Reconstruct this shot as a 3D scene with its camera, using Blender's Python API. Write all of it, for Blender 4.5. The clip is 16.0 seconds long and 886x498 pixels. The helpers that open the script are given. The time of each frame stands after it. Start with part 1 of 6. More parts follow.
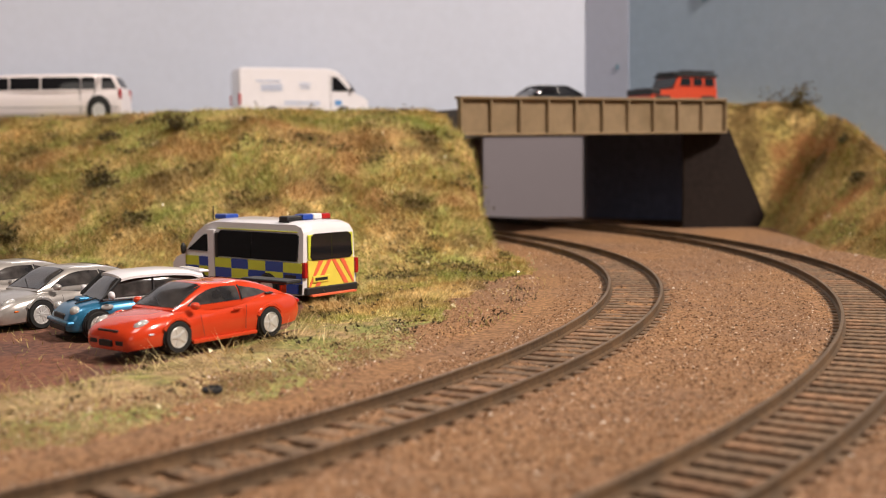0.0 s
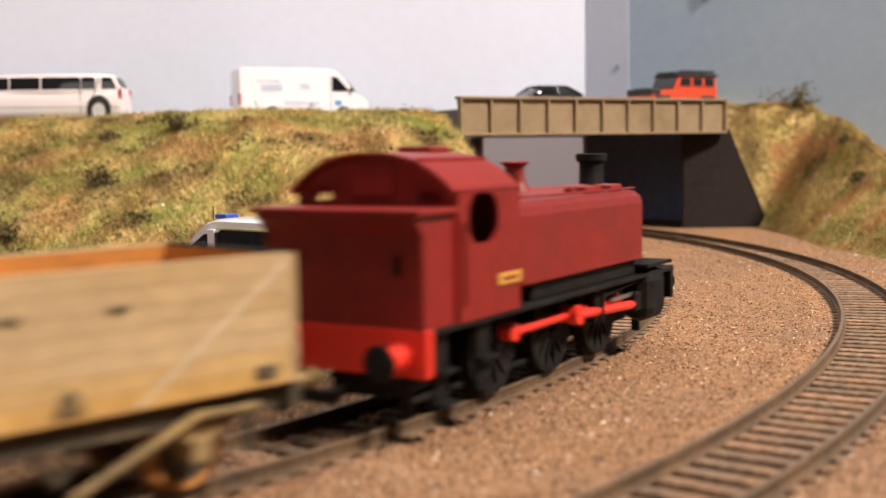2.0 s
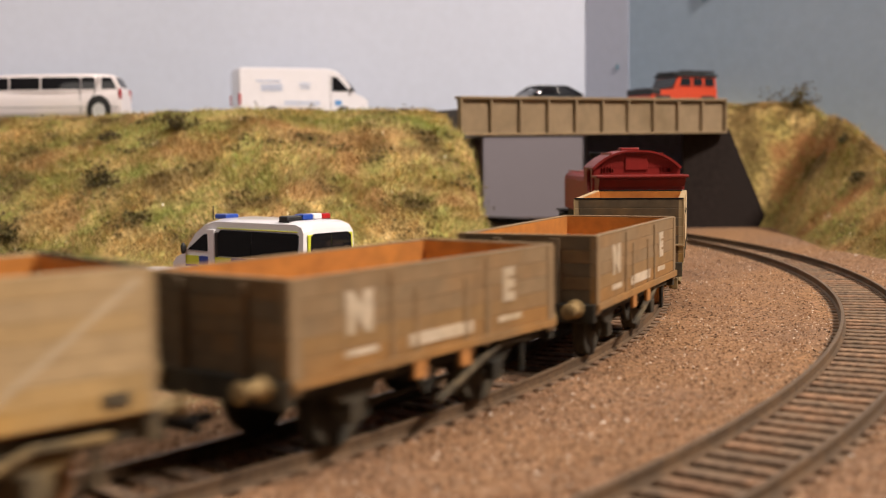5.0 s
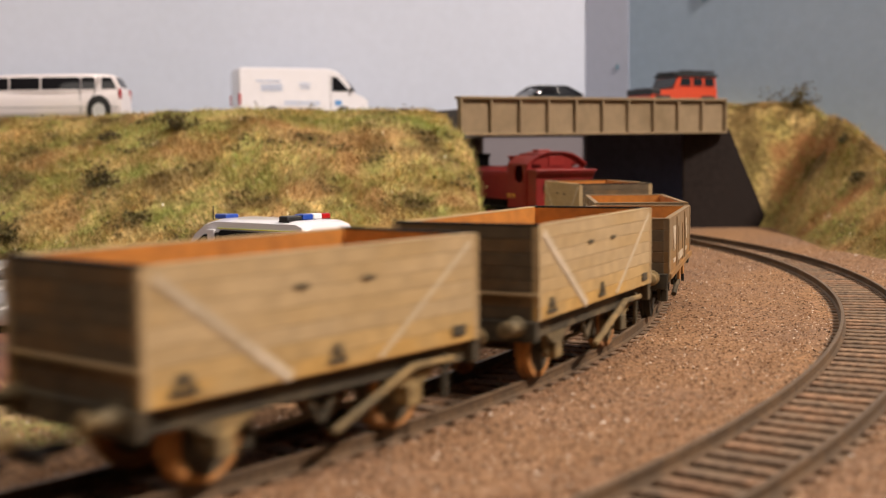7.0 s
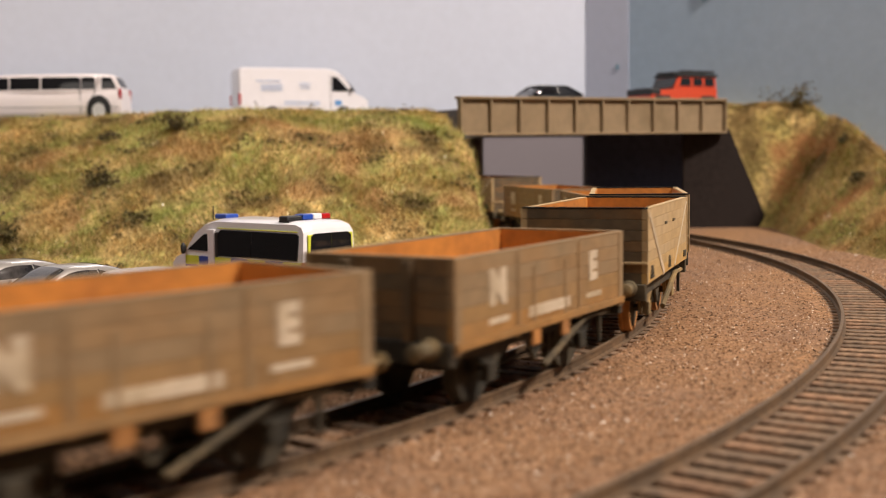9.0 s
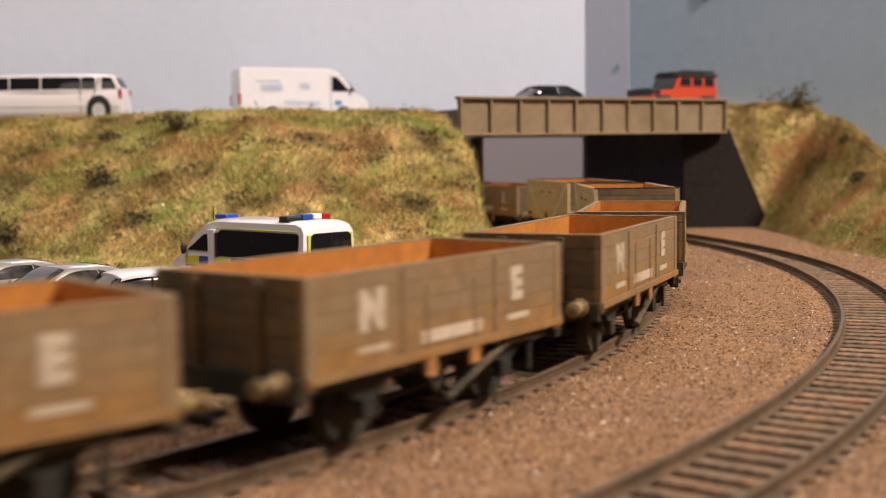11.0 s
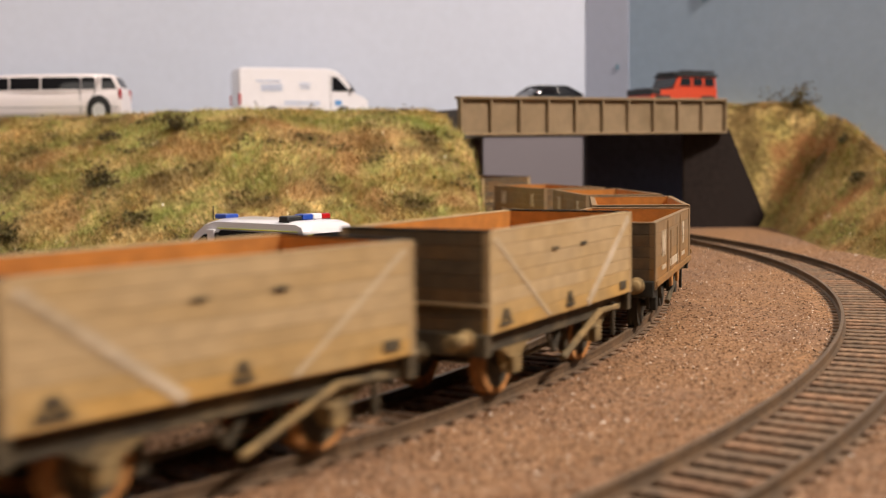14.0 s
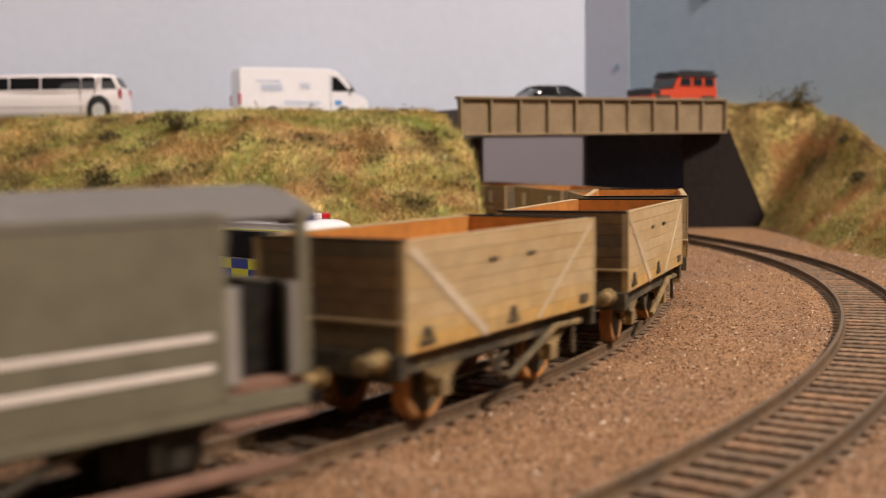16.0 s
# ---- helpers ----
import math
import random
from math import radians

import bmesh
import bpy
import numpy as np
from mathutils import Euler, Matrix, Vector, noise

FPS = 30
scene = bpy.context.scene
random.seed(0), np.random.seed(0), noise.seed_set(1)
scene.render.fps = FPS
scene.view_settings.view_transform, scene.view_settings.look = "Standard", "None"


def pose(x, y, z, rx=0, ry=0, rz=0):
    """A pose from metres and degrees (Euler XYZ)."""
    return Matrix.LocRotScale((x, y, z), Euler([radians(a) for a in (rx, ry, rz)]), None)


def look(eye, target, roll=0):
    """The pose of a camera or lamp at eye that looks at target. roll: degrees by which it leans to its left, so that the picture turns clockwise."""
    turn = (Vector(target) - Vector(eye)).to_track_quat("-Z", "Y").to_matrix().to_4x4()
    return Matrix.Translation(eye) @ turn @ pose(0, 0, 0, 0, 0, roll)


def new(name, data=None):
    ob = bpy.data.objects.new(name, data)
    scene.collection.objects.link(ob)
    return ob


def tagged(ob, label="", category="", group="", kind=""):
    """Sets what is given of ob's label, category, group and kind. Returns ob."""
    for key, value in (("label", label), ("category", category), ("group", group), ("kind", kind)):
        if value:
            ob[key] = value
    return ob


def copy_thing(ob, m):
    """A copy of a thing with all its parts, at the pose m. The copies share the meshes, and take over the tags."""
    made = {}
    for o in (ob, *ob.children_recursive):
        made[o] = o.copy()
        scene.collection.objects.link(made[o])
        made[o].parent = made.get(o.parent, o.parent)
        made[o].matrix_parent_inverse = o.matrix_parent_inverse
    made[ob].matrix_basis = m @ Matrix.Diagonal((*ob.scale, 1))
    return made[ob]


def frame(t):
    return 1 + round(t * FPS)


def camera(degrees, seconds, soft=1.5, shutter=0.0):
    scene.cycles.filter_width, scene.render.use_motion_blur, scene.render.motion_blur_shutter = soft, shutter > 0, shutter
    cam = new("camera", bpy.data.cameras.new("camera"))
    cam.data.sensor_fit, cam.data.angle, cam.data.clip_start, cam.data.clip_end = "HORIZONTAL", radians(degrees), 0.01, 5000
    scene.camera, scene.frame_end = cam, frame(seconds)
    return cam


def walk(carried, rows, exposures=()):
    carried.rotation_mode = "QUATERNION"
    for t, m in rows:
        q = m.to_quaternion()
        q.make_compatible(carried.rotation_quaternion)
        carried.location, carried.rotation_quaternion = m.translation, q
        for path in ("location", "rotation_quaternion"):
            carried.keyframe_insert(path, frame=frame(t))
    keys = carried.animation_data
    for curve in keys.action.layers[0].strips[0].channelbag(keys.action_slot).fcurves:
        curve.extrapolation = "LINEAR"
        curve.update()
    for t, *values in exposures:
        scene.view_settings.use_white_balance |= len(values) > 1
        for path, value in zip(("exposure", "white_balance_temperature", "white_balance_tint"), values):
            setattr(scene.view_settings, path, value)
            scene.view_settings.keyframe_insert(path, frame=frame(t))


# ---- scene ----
# All lengths below are in millimetres; link() turns them into metres.
MM = 0.001
CAM_Z = 45.39
cam = camera(41.91, 16.0, soft=0.75, shutter=0.75)
cam.data.dof.use_dof = True
cam.data.dof.focus_distance = 0.34
cam.data.dof.aperture_fstop = 20.0
EYE = look((0, 0, CAM_Z * MM), (0, math.cos(0.0828), CAM_Z * MM - math.sin(0.0828)), -0.67)
walk(cam, [(0.0, EYE), (16.0, EYE)], [(0.0, -0.1), (0.5, -0.05), (1.0, 0.1), (1.5, 0.22), (2.0, 0.4), (2.5, 0.33), (3.0, 0.2), (3.5, 0.1), (4.0, 0.03),
                                      (7.0, -0.05), (9.0, -0.04), (14.0, -0.04), (15.4, -0.14), (16.0, -0.12)])

# ---- light ----
world = bpy.data.worlds.new("room_air")
scene.world = world
world.use_nodes = True
world.node_tree.nodes["Background"].inputs[0].default_value = (1.0, 0.93, 0.84, 1)
world.node_tree.nodes["Background"].inputs[1].default_value = 0.045


def area_lamp(name, eye, target, size, watts, colour):
    data = bpy.data.lights.new(name, "AREA")
    data.shape, data.size, data.energy, data.color = "DISK", size, watts, colour
    ob = new(name, data)
    ob.matrix_world = look(eye, target)
    return ob


area_lamp("room_lamp", (0.93, -0.06, 1.12), (-0.05, 0.55, 0.0), 0.22, 36.5, (1.0, 0.855, 0.755))
area_lamp("ceiling_lamp", (-0.38, 0.05, 1.42), (0.0, 0.6, 0.0), 0.5, 10.0, (1.0, 0.89, 0.81))
# Added weak fill from behind the camera, to brighten the boards under the bridge.
area_lamp("front_fill_light", (-0.55, -1.25, 0.52), (0.0, 0.6, 0.03), 0.7, 2.0, (1.0, 0.90, 0.81))
# Added unseen fill that brightens only the wall behind the bridge opening.
area_lamp("back_wall_fill", (0.0, 1.75, 1.40), (0.0, 2.5, 0.1), 0.5, 15.5, (1.0, 0.92, 0.86))

# ---- materials ----


def material(name, colour, rough=0.6, metal=0.0, spread=0.25, scale=40.0, fine=400.0, bump=0.15, second=None, coat=0.0,
             each=0.0, spec=0.5, depth=0.0004, second_at=(0.45, 0.62)):
    """A painted or natural surface: two scales of mottling, fine relief, and a second colour in patches."""
    m = bpy.data.materials.new(name)
    m.use_nodes = True
    n, l = m.node_tree.nodes, m.node_tree.links
    p = n["Principled BSDF"]
    p.inputs["Roughness"].default_value, p.inputs["Metallic"].default_value = rough, metal
    p.inputs["Specular IOR Level"].default_value = spec
    p.inputs["Coat Weight"].default_value = coat
    p.inputs["Coat Roughness"].default_value = 0.08
    tc = n.new("ShaderNodeTexCoord")
    info = n.new("ShaderNodeObjectInfo")
    shift = n.new("ShaderNodeVectorMath")
    shift.operation = "ADD"
    l.new(tc.outputs["Object"], shift.inputs[0])
    l.new(info.outputs["Random"], shift.inputs[1])
    big, small = n.new("ShaderNodeTexNoise"), n.new("ShaderNodeTexNoise")
    big.inputs["Scale"].default_value, small.inputs["Scale"].default_value = scale, fine
    big.inputs["Detail"].default_value = 5
    small.inputs["Detail"].default_value = 3
    for t in (big, small):
        l.new(shift.outputs[0], t.inputs["Vector"])
    dark = [c * (1 - spread) for c in colour]
    light = [min(1, c * (1 + spread)) for c in colour]
    ramp = n.new("ShaderNodeValToRGB")
    ramp.color_ramp.elements[0].position, ramp.color_ramp.elements[1].position = 0.32, 0.68
    ramp.color_ramp.elements[0].color, ramp.color_ramp.elements[1].color = (*dark, 1), (*light, 1)
    l.new(small.outputs["Fac"], ramp.inputs["Fac"])
    out = ramp.outputs["Color"]
    mask = n.new("ShaderNodeValToRGB")
    mask.color_ramp.elements[0].position, mask.color_ramp.elements[1].position = second_at
    l.new(big.outputs["Fac"], mask.inputs["Fac"])
    mix = n.new("ShaderNodeMix")
    mix.data_type = "RGBA"
    l.new(mask.outputs["Color"], mix.inputs["Factor"])
    l.new(out, mix.inputs["A"])
    if second:
        ramp2 = n.new("ShaderNodeValToRGB")
        ramp2.color_ramp.elements[0].position, ramp2.color_ramp.elements[1].position = 0.32, 0.68
        ramp2.color_ramp.elements[0].color = (*[c * (1 - spread) for c in second], 1)
        ramp2.color_ramp.elements[1].color = (*[min(1, c * (1 + spread)) for c in second], 1)
        l.new(small.outputs["Fac"], ramp2.inputs["Fac"])
        l.new(ramp2.outputs["Color"], mix.inputs["B"])
    else:
        mix.inputs["B"].default_value = (*[c * (1 - spread * 0.5) for c in colour], 1)
    out = mix.outputs["Result"]
    if each:
        hsv = n.new("ShaderNodeHueSaturation")
        rng = n.new("ShaderNodeMapRange")
        rng.inputs["To Min"].default_value, rng.inputs["To Max"].default_value = 1 - each, 1 + each
        l.new(info.outputs["Random"], rng.inputs["Value"])
        l.new(rng.outputs["Result"], hsv.inputs["Value"])
        l.new(out, hsv.inputs["Color"])
        out = hsv.outputs["Color"]
    l.new(out, p.inputs["Base Color"])
    if bump:
        b = n.new("ShaderNodeBump")
        b.inputs["Strength"].default_value, b.inputs["Distance"].default_value = bump, depth
        l.new(small.outputs["Fac"], b.inputs["Height"])
        l.new(b.outputs["Normal"], p.inputs["Normal"])
    return m


SAND = material("sandy_ballast", (0.27, 0.149, 0.072), 0.95, spec=0.25, spread=0.45, scale=18, fine=700, bump=0.6, depth=0.0007,
                second=(0.215, 0.126, 0.074), second_at=(0.40, 0.64))
SLEEPER = material("weathered_sleeper", (0.165, 0.108, 0.065), 0.9, spread=0.45, scale=90, fine=600, bump=0.5, each=0.22,
                   second=(0.215, 0.122, 0.067))
RAIL = material("dusty_rail_side", (0.085, 0.052, 0.026), 0.75, spread=0.3, scale=60, fine=900, bump=0.2,
                second=(0.13, 0.076, 0.036))
RAILHEAD = material("dull_rail_head", (0.17, 0.115, 0.07), 0.5, metal=0.3, spread=0.3, scale=50, fine=700, bump=0.1)
EARTH = material("red_brown_earth", (0.165, 0.066, 0.036), 0.95, spread=0.45, scale=30, fine=500, bump=0.6, second=(0.11, 0.05, 0.035))
WALL_SKY = material("pale_sky_board", (0.527, 0.57, 0.672), 0.7, spread=0.02, scale=5, fine=160, bump=0.04, second=(0.497, 0.55, 0.657),
                    second_at=(0.35, 0.75))
WALL_BLUE = material("blue_sky_board", (0.307, 0.392, 0.493), 0.75, spread=0.04, scale=6, fine=150, bump=0.05, second=(0.265, 0.350, 0.451), second_at=(0.35, 0.7))
WALL_STRIP = material("grey_blue_strip", (0.42, 0.455, 0.565), 0.75, spread=0.03, scale=7, fine=150, bump=0.08)
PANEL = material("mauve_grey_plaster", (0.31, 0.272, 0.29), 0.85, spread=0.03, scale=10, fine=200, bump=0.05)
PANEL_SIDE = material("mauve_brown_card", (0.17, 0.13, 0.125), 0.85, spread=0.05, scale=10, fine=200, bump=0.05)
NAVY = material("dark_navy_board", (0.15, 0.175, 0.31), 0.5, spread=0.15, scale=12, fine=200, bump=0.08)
WALL_MARK = material("blue_paint_smear", (0.17, 0.28, 0.37), 0.7, spread=0.1, scale=60, fine=300, bump=0.05)
ROOM = material("room_plaster", (0.11, 0.10, 0.09), 0.9, spread=0.06, scale=3, fine=60, bump=0.1)
GIRDER = material("weathered_girder", (0.255, 0.185, 0.105), 0.75, spread=0.08, scale=45, fine=220, bump=0.1, second=(0.19, 0.135, 0.07), second_at=(0.4, 0.75))
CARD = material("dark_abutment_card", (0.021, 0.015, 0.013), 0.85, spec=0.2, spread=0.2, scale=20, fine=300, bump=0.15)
ROAD = material("grey_road", (0.14, 0.13, 0.125), 0.9, spread=0.3, scale=30, fine=600, bump=0.4)
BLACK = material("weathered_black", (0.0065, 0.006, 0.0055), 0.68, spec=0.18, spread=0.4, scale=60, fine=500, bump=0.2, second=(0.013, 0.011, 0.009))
MAROON = material("maroon_paint", (0.205, 0.013, 0.010), 0.48, spec=0.35, spread=0.10, scale=25, fine=300, bump=0.06, second=(0.170, 0.013, 0.010))
RED = material("signal_red_paint", (0.75, 0.035, 0.02), 0.4, spread=0.1, scale=40, fine=300, bump=0.08)
BRASS = material("brass_plate", (0.72, 0.42, 0.08), 0.4, metal=0.3, spread=0.15, scale=100, fine=600, bump=0.1)
STEEL = material("bright_steel", (0.5, 0.48, 0.45), 0.3, metal=0.9, spread=0.1, scale=60, fine=500, bump=0.05)
TAN = material("tan_grey_planks", (0.416, 0.301, 0.158), 0.8, spread=0.10, scale=40, fine=260, bump=0.2, each=0.04, second=(0.395, 0.274, 0.127))
TAN_LOW = material("ochre_dusted_planks", (0.446, 0.270, 0.080), 0.85, spread=0.14, scale=40, fine=260, bump=0.2, each=0.04, second=(0.366, 0.248, 0.104))
TAN_MID = material("lightly_dusted_planks", (0.442, 0.295, 0.121), 0.82, spread=0.12, scale=40, fine=260, bump=0.2, each=0.04, second=(0.401, 0.271, 0.114))
GREY = material("grey_brown_planks", (0.228, 0.154, 0.078), 0.8, spread=0.12, scale=40, fine=260, bump=0.2, each=0.04, second=(0.244, 0.148, 0.064))
GREY_MID = material("lightly_orange_dusted_planks", (0.252, 0.148, 0.054), 0.82, spread=0.12, scale=40, fine=260, bump=0.2, each=0.04, second=(0.239, 0.144, 0.060))
GREY_LOW = material("orange_dusted_planks", (0.286, 0.146, 0.041), 0.85, spread=0.14, scale=40, fine=260, bump=0.2, each=0.04, second=(0.244, 0.142, 0.054))
# Dusty brown for wagon ends, darker than the sides to hold their shade.
SHADED_END = material("brown_dusted_shaded_end", (0.106, 0.074, 0.040), 0.85, spread=0.2, scale=45, fine=300, bump=0.25, each=0.06, second=(0.162, 0.092, 0.036))
ORANGE = material("orange_brown_inside", (0.458, 0.180, 0.027), 0.8, spread=0.15, scale=50, fine=350, bump=0.2, second=(0.385, 0.147, 0.024))
RUST = material("rusty_dust", (0.40, 0.175, 0.045), 0.85, spread=0.3, scale=70, fine=500, bump=0.3, second=(0.27, 0.13, 0.045))
OCHRE = material("ochre_dusted_iron", (0.25, 0.17, 0.068), 0.85, spread=0.3, scale=70, fine=500, bump=0.3, second=(0.11, 0.085, 0.045))
FRAME = material("dusty_underframe", (0.045, 0.036, 0.021), 0.85, spread=0.35, scale=70, fine=500, bump=0.3, second=(0.11, 0.082, 0.042))
DARK_FRAME = material("dark_underframe", (0.016, 0.014, 0.008), 0.8, spread=0.35, scale=70, fine=500, bump=0.3, second=(0.044, 0.034, 0.018))
PALE_TAN = material("faint_tan_stroke", (0.50, 0.41, 0.28), 0.8, spread=0.08, scale=60, fine=400, bump=0.1)
WHITE = material("faded_white_paint", (0.52, 0.43, 0.31), 0.8, spread=0.14, scale=60, fine=400, bump=0.15, second=(0.42, 0.33, 0.21))

# ---- building blocks ----


def link(name, bm, mat, parent=None, label="", smooth=False):
    me = bpy.data.meshes.new(name)
    bm.normal_update()
    bmesh.ops.scale(bm, vec=(MM, MM, MM), verts=bm.verts)
    bm.to_mesh(me)
    bm.free()
    for mt in (mat if isinstance(mat, (list, tuple)) else [mat]):
        me.materials.append(mt)
    if smooth:
        me.shade_smooth()
        me.set_sharp_from_angle(angle=radians(38))
    ob = new(name, me)
    if parent:
        ob.parent = parent
    if label:
        ob["label"] = label
    return ob


def part(name, bm, mat, parent, label="", smooth=False):
    return link(name, bm, mat, parent, label, smooth)


def again(ob, name, m, parent):
    """Another part on the same mesh, with its place in millimetres."""
    o = new(name, ob.data)
    o.parent = parent
    o.matrix_basis = Matrix.Translation(m.translation * MM) @ m.to_3x3().to_4x4()
    if "label" in ob:
        o["label"] = ob["label"]
    return o


def thing(name, label, category, group="", kind=""):
    return tagged(new(name), label, category, group, kind)


def box(bm, x0, x1, y0, y1, z0, z1, bevel=0.0, turn=None, mat=0):
    r = bmesh.ops.create_cube(bm, size=1)
    vs = r["verts"]
    bmesh.ops.scale(bm, vec=(x1 - x0, y1 - y0, z1 - z0), verts=vs)
    bmesh.ops.translate(bm, vec=((x0 + x1) / 2, (y0 + y1) / 2, (z0 + z1) / 2), verts=vs)
    if bevel:
        es = list({e for v in vs for e in v.link_edges})
        r = bmesh.ops.bevel(bm, geom=es, offset=bevel, segments=2, profile=0.5, affect="EDGES")
        vs = list({v for f in r["faces"] for v in f.verts} | {v for v in vs if v.is_valid})
    if turn is not None:
        bmesh.ops.transform(bm, matrix=turn, verts=vs)
    if mat:
        for f in {f for v in vs for f in v.link_faces}:
            f.material_index = mat
    return vs


def boxed(*a, **k):
    bm = bmesh.new()
    box(bm, *a, **k)
    return bm


def rod(bm, a, b, r0, r1=None, seg=12, mat=0):
    a, b = Vector(a), Vector(b)
    d = b - a
    m = Matrix.Translation((a + b) / 2) @ d.to_track_quat("Z", "Y").to_matrix().to_4x4()
    r = bmesh.ops.create_cone(bm, cap_ends=True, segments=seg, radius1=r0, radius2=r0 if r1 is None else r1, depth=d.length, matrix=m)
    if mat:
        for f in {f for v in r["verts"] for f in v.link_faces}:
            f.material_index = mat
    return r["verts"]


def rodded(*a, **k):
    bm = bmesh.new()
    rod(bm, *a, **k)
    return bm


def lathe(bm, profile, seg=20, matrix=None):
    """Turn (radius, height) pairs about z."""
    rings = []
    for r, z in profile:
        rings.append([bm.verts.new((r * math.cos(2 * math.pi * k / seg), r * math.sin(2 * math.pi * k / seg), z)) for k in range(seg)])
    for a, b in zip(rings, rings[1:]):
        for k in range(seg):
            bm.faces.new((a[k], a[(k + 1) % seg], b[(k + 1) % seg], b[k]))
    bm.faces.new(rings[0][::-1])
    bm.faces.new(rings[-1])
    vs = [v for r in rings for v in r]
    if matrix is not None:
        bmesh.ops.transform(bm, matrix=matrix, verts=vs)
    return vs


def prism(bm, outline, y0, y1, mat=0):
    """An outline in x and z, made solid from y0 to y1."""
    a = [bm.verts.new((x, y0, z)) for x, z in outline]
    b = [bm.verts.new((x, y1, z)) for x, z in outline]
    fs = [bm.faces.new(a), bm.faces.new(b[::-1])]
    k = len(a)
    for i in range(k):
        fs.append(bm.faces.new((a[i], b[i], b[(i + 1) % k], a[(i + 1) % k])))
    bmesh.ops.recalc_face_normals(bm, faces=fs)
    for f in fs:
        f.material_index = mat
    return a + b


# ---- plan ----
C1, R1 = Vector((-385.0, 463.4)), 456.0
C2, R2 = Vector((-385.7, 482.4)), 531.4


def smooth01(t):
    t = max(0.0, min(1.0, t))
    return t * t * (3 - 2 * t)


def path_point(c, r, s, lo=-60.0, hi=62.0):
    """Place and heading at arc s, measured in millimetres from due east of the centre; straight beyond lo and hi degrees."""
    a = math.degrees(s / r)
    t = radians(max(lo, min(hi, a)))
    p = c + r * Vector((math.cos(t), math.sin(t)))
    tan = Vector((-math.sin(t), math.cos(t)))
    return p + tan * (s - t * r), math.atan2(tan.y, tan.x)


WALL_A, WALL_B = Vector((106.0, 850.0)), Vector((-1200.0, 602.0))   # long board, from the corner
WALL_C = Vector((666.0, 430.0))                                      # side board's far end
GIRD_A, GIRD_B = Vector((10.4, 625.0)), Vector((175.0, 720.0))
BACK = Vector((-0.5, 0.866))
ROAD_Z = 70.5
CREST_Z = 67.2   # road along the top of the bank


def wall_y(x):
    return WALL_A.y + (x - WALL_A.x) * (WALL_B.y - WALL_A.y) / (WALL_B.x - WALL_A.x)


def toe_y(x):
    return 470 + 22 * math.sin(x * 0.02) + 0.10 * max(0, -x - 150)


def left_hill(x, y):
    """Height of the grassy bank inside the curve, or the flat by the track."""
    u = R1 - (Vector((x, y)) - C1).length
    front = 73.6 * smooth01((y - toe_y(x) + 15) / 190) - 7
    cut = (u - 45 + 16.5 * smooth01((y - 530) / 70)) * 6.5
    z = min(front, cut)
    base = -5.6 + 3.4 * smooth01((u - 18) / 26) - 2.2 * smooth01((u - 72) / 22)
    z += 4.0 * noise.noise((x * 0.028, y * 0.028, 2)) * smooth01(z / 15) * smooth01((76 - z) / 20) + (2.0 * noise.noise((x * 0.12, y * 0.12, 5)) + 2.6 * noise.noise((x * 0.062, y * 0.062, 8))) * smooth01(z / 6) * (0.3 + 0.7 * smooth01((76 - z) / 20))
    return max(base + 0.5 * noise.noise((x * 0.08, y * 0.08, 0)) * smooth01((u - 24) / 15), z)


TOE = [(380.0, 222.0), (440.0, 202.0), (505.0, 193.0), (560.0, 187.0), (610.0, 191.0), (700.0, 203.0), (900.0, 206.0)]


def toe_x(y):
    for (y0, x0), (y1, x1) in zip(TOE, TOE[1:]):
        if y <= y1:
            return x0 + (x1 - x0) * (y - y0) / (y1 - y0)
    return TOE[-1][1]


def right_hill(x, y):
    """Height of the bank outside the curve; it rises to the road beside the bridge."""
    top = 10 + 65.5 * smooth01((y - 460) / 275) - 0.05 * min(60, max(0, x - 226)) ** 2 - 0.9 * max(0, x - 245)
    slope = (x - toe_x(y)) * (0.9 + 1.1 * smooth01((y - 600) / 120))
    end = (y - 723 + 0.30 * (x - 203)) * 5.0
    low, high = min(slope, end), max(slope, end)
    z = min(high + 12 * math.log1p(math.exp(max(-40, (low - high) / 12))), top) - 3
    z += 1.6 * noise.noise((x * 0.03, y * 0.03, 7)) * smooth01(z / 12) + 1.2 * noise.noise((x * 0.1, y * 0.1, 3)) * smooth01(z / 8)
    return max(-16.0, z)

# ---- large structure ----


def sheet(name, xs, ys, height, mat, label, kind="structure", category="ground", keep=None):
    bm = bmesh.new()
    grid = {}
    for i, x in enumerate(xs):
        for j, y in enumerate(ys):
            if keep is None or keep(x, y):
                grid[i, j] = bm.verts.new((x, y, height(x, y)))
    for (i, j), v in list(grid.items()):
        q = [grid.get(k) for k in ((i, j), (i + 1, j), (i + 1, j + 1), (i, j + 1))]
        if all(q):
            bm.faces.new(q)
    ob = link(name, bm, mat, smooth=True)
    return tagged(ob, label, category, kind=kind)


def span(a, b, n):
    return [a + (b - a) * k / n for k in range(n + 1)]


def flat_height(x, y):
    """Ballast: heaped outside the rails, half burying the inner track's sleepers, lower between the outer track's."""
    r1 = (Vector((x, y)) - C1).length
    d1, d2 = abs(r1 - R1), abs((Vector((x, y)) - C2).length - R2)
    d = min(d1, d2)
    bed = 1.05 * smooth01((d - 9.8) / 2.2) * smooth01((24 - d) / 8)
    bed += ((0.35 if d1 < d2 else -0.65) + 1.2 * noise.noise((x * 0.11, y * 0.11, 6))) * smooth01((9.5 - d) / 2)
    return -3.3 + bed - 4.0 * smooth01((R1 - r1 - 34) / 14) + 0.7 * noise.noise((x * 0.03, y * 0.03, 0)) * smooth01((d - 16) / 20)


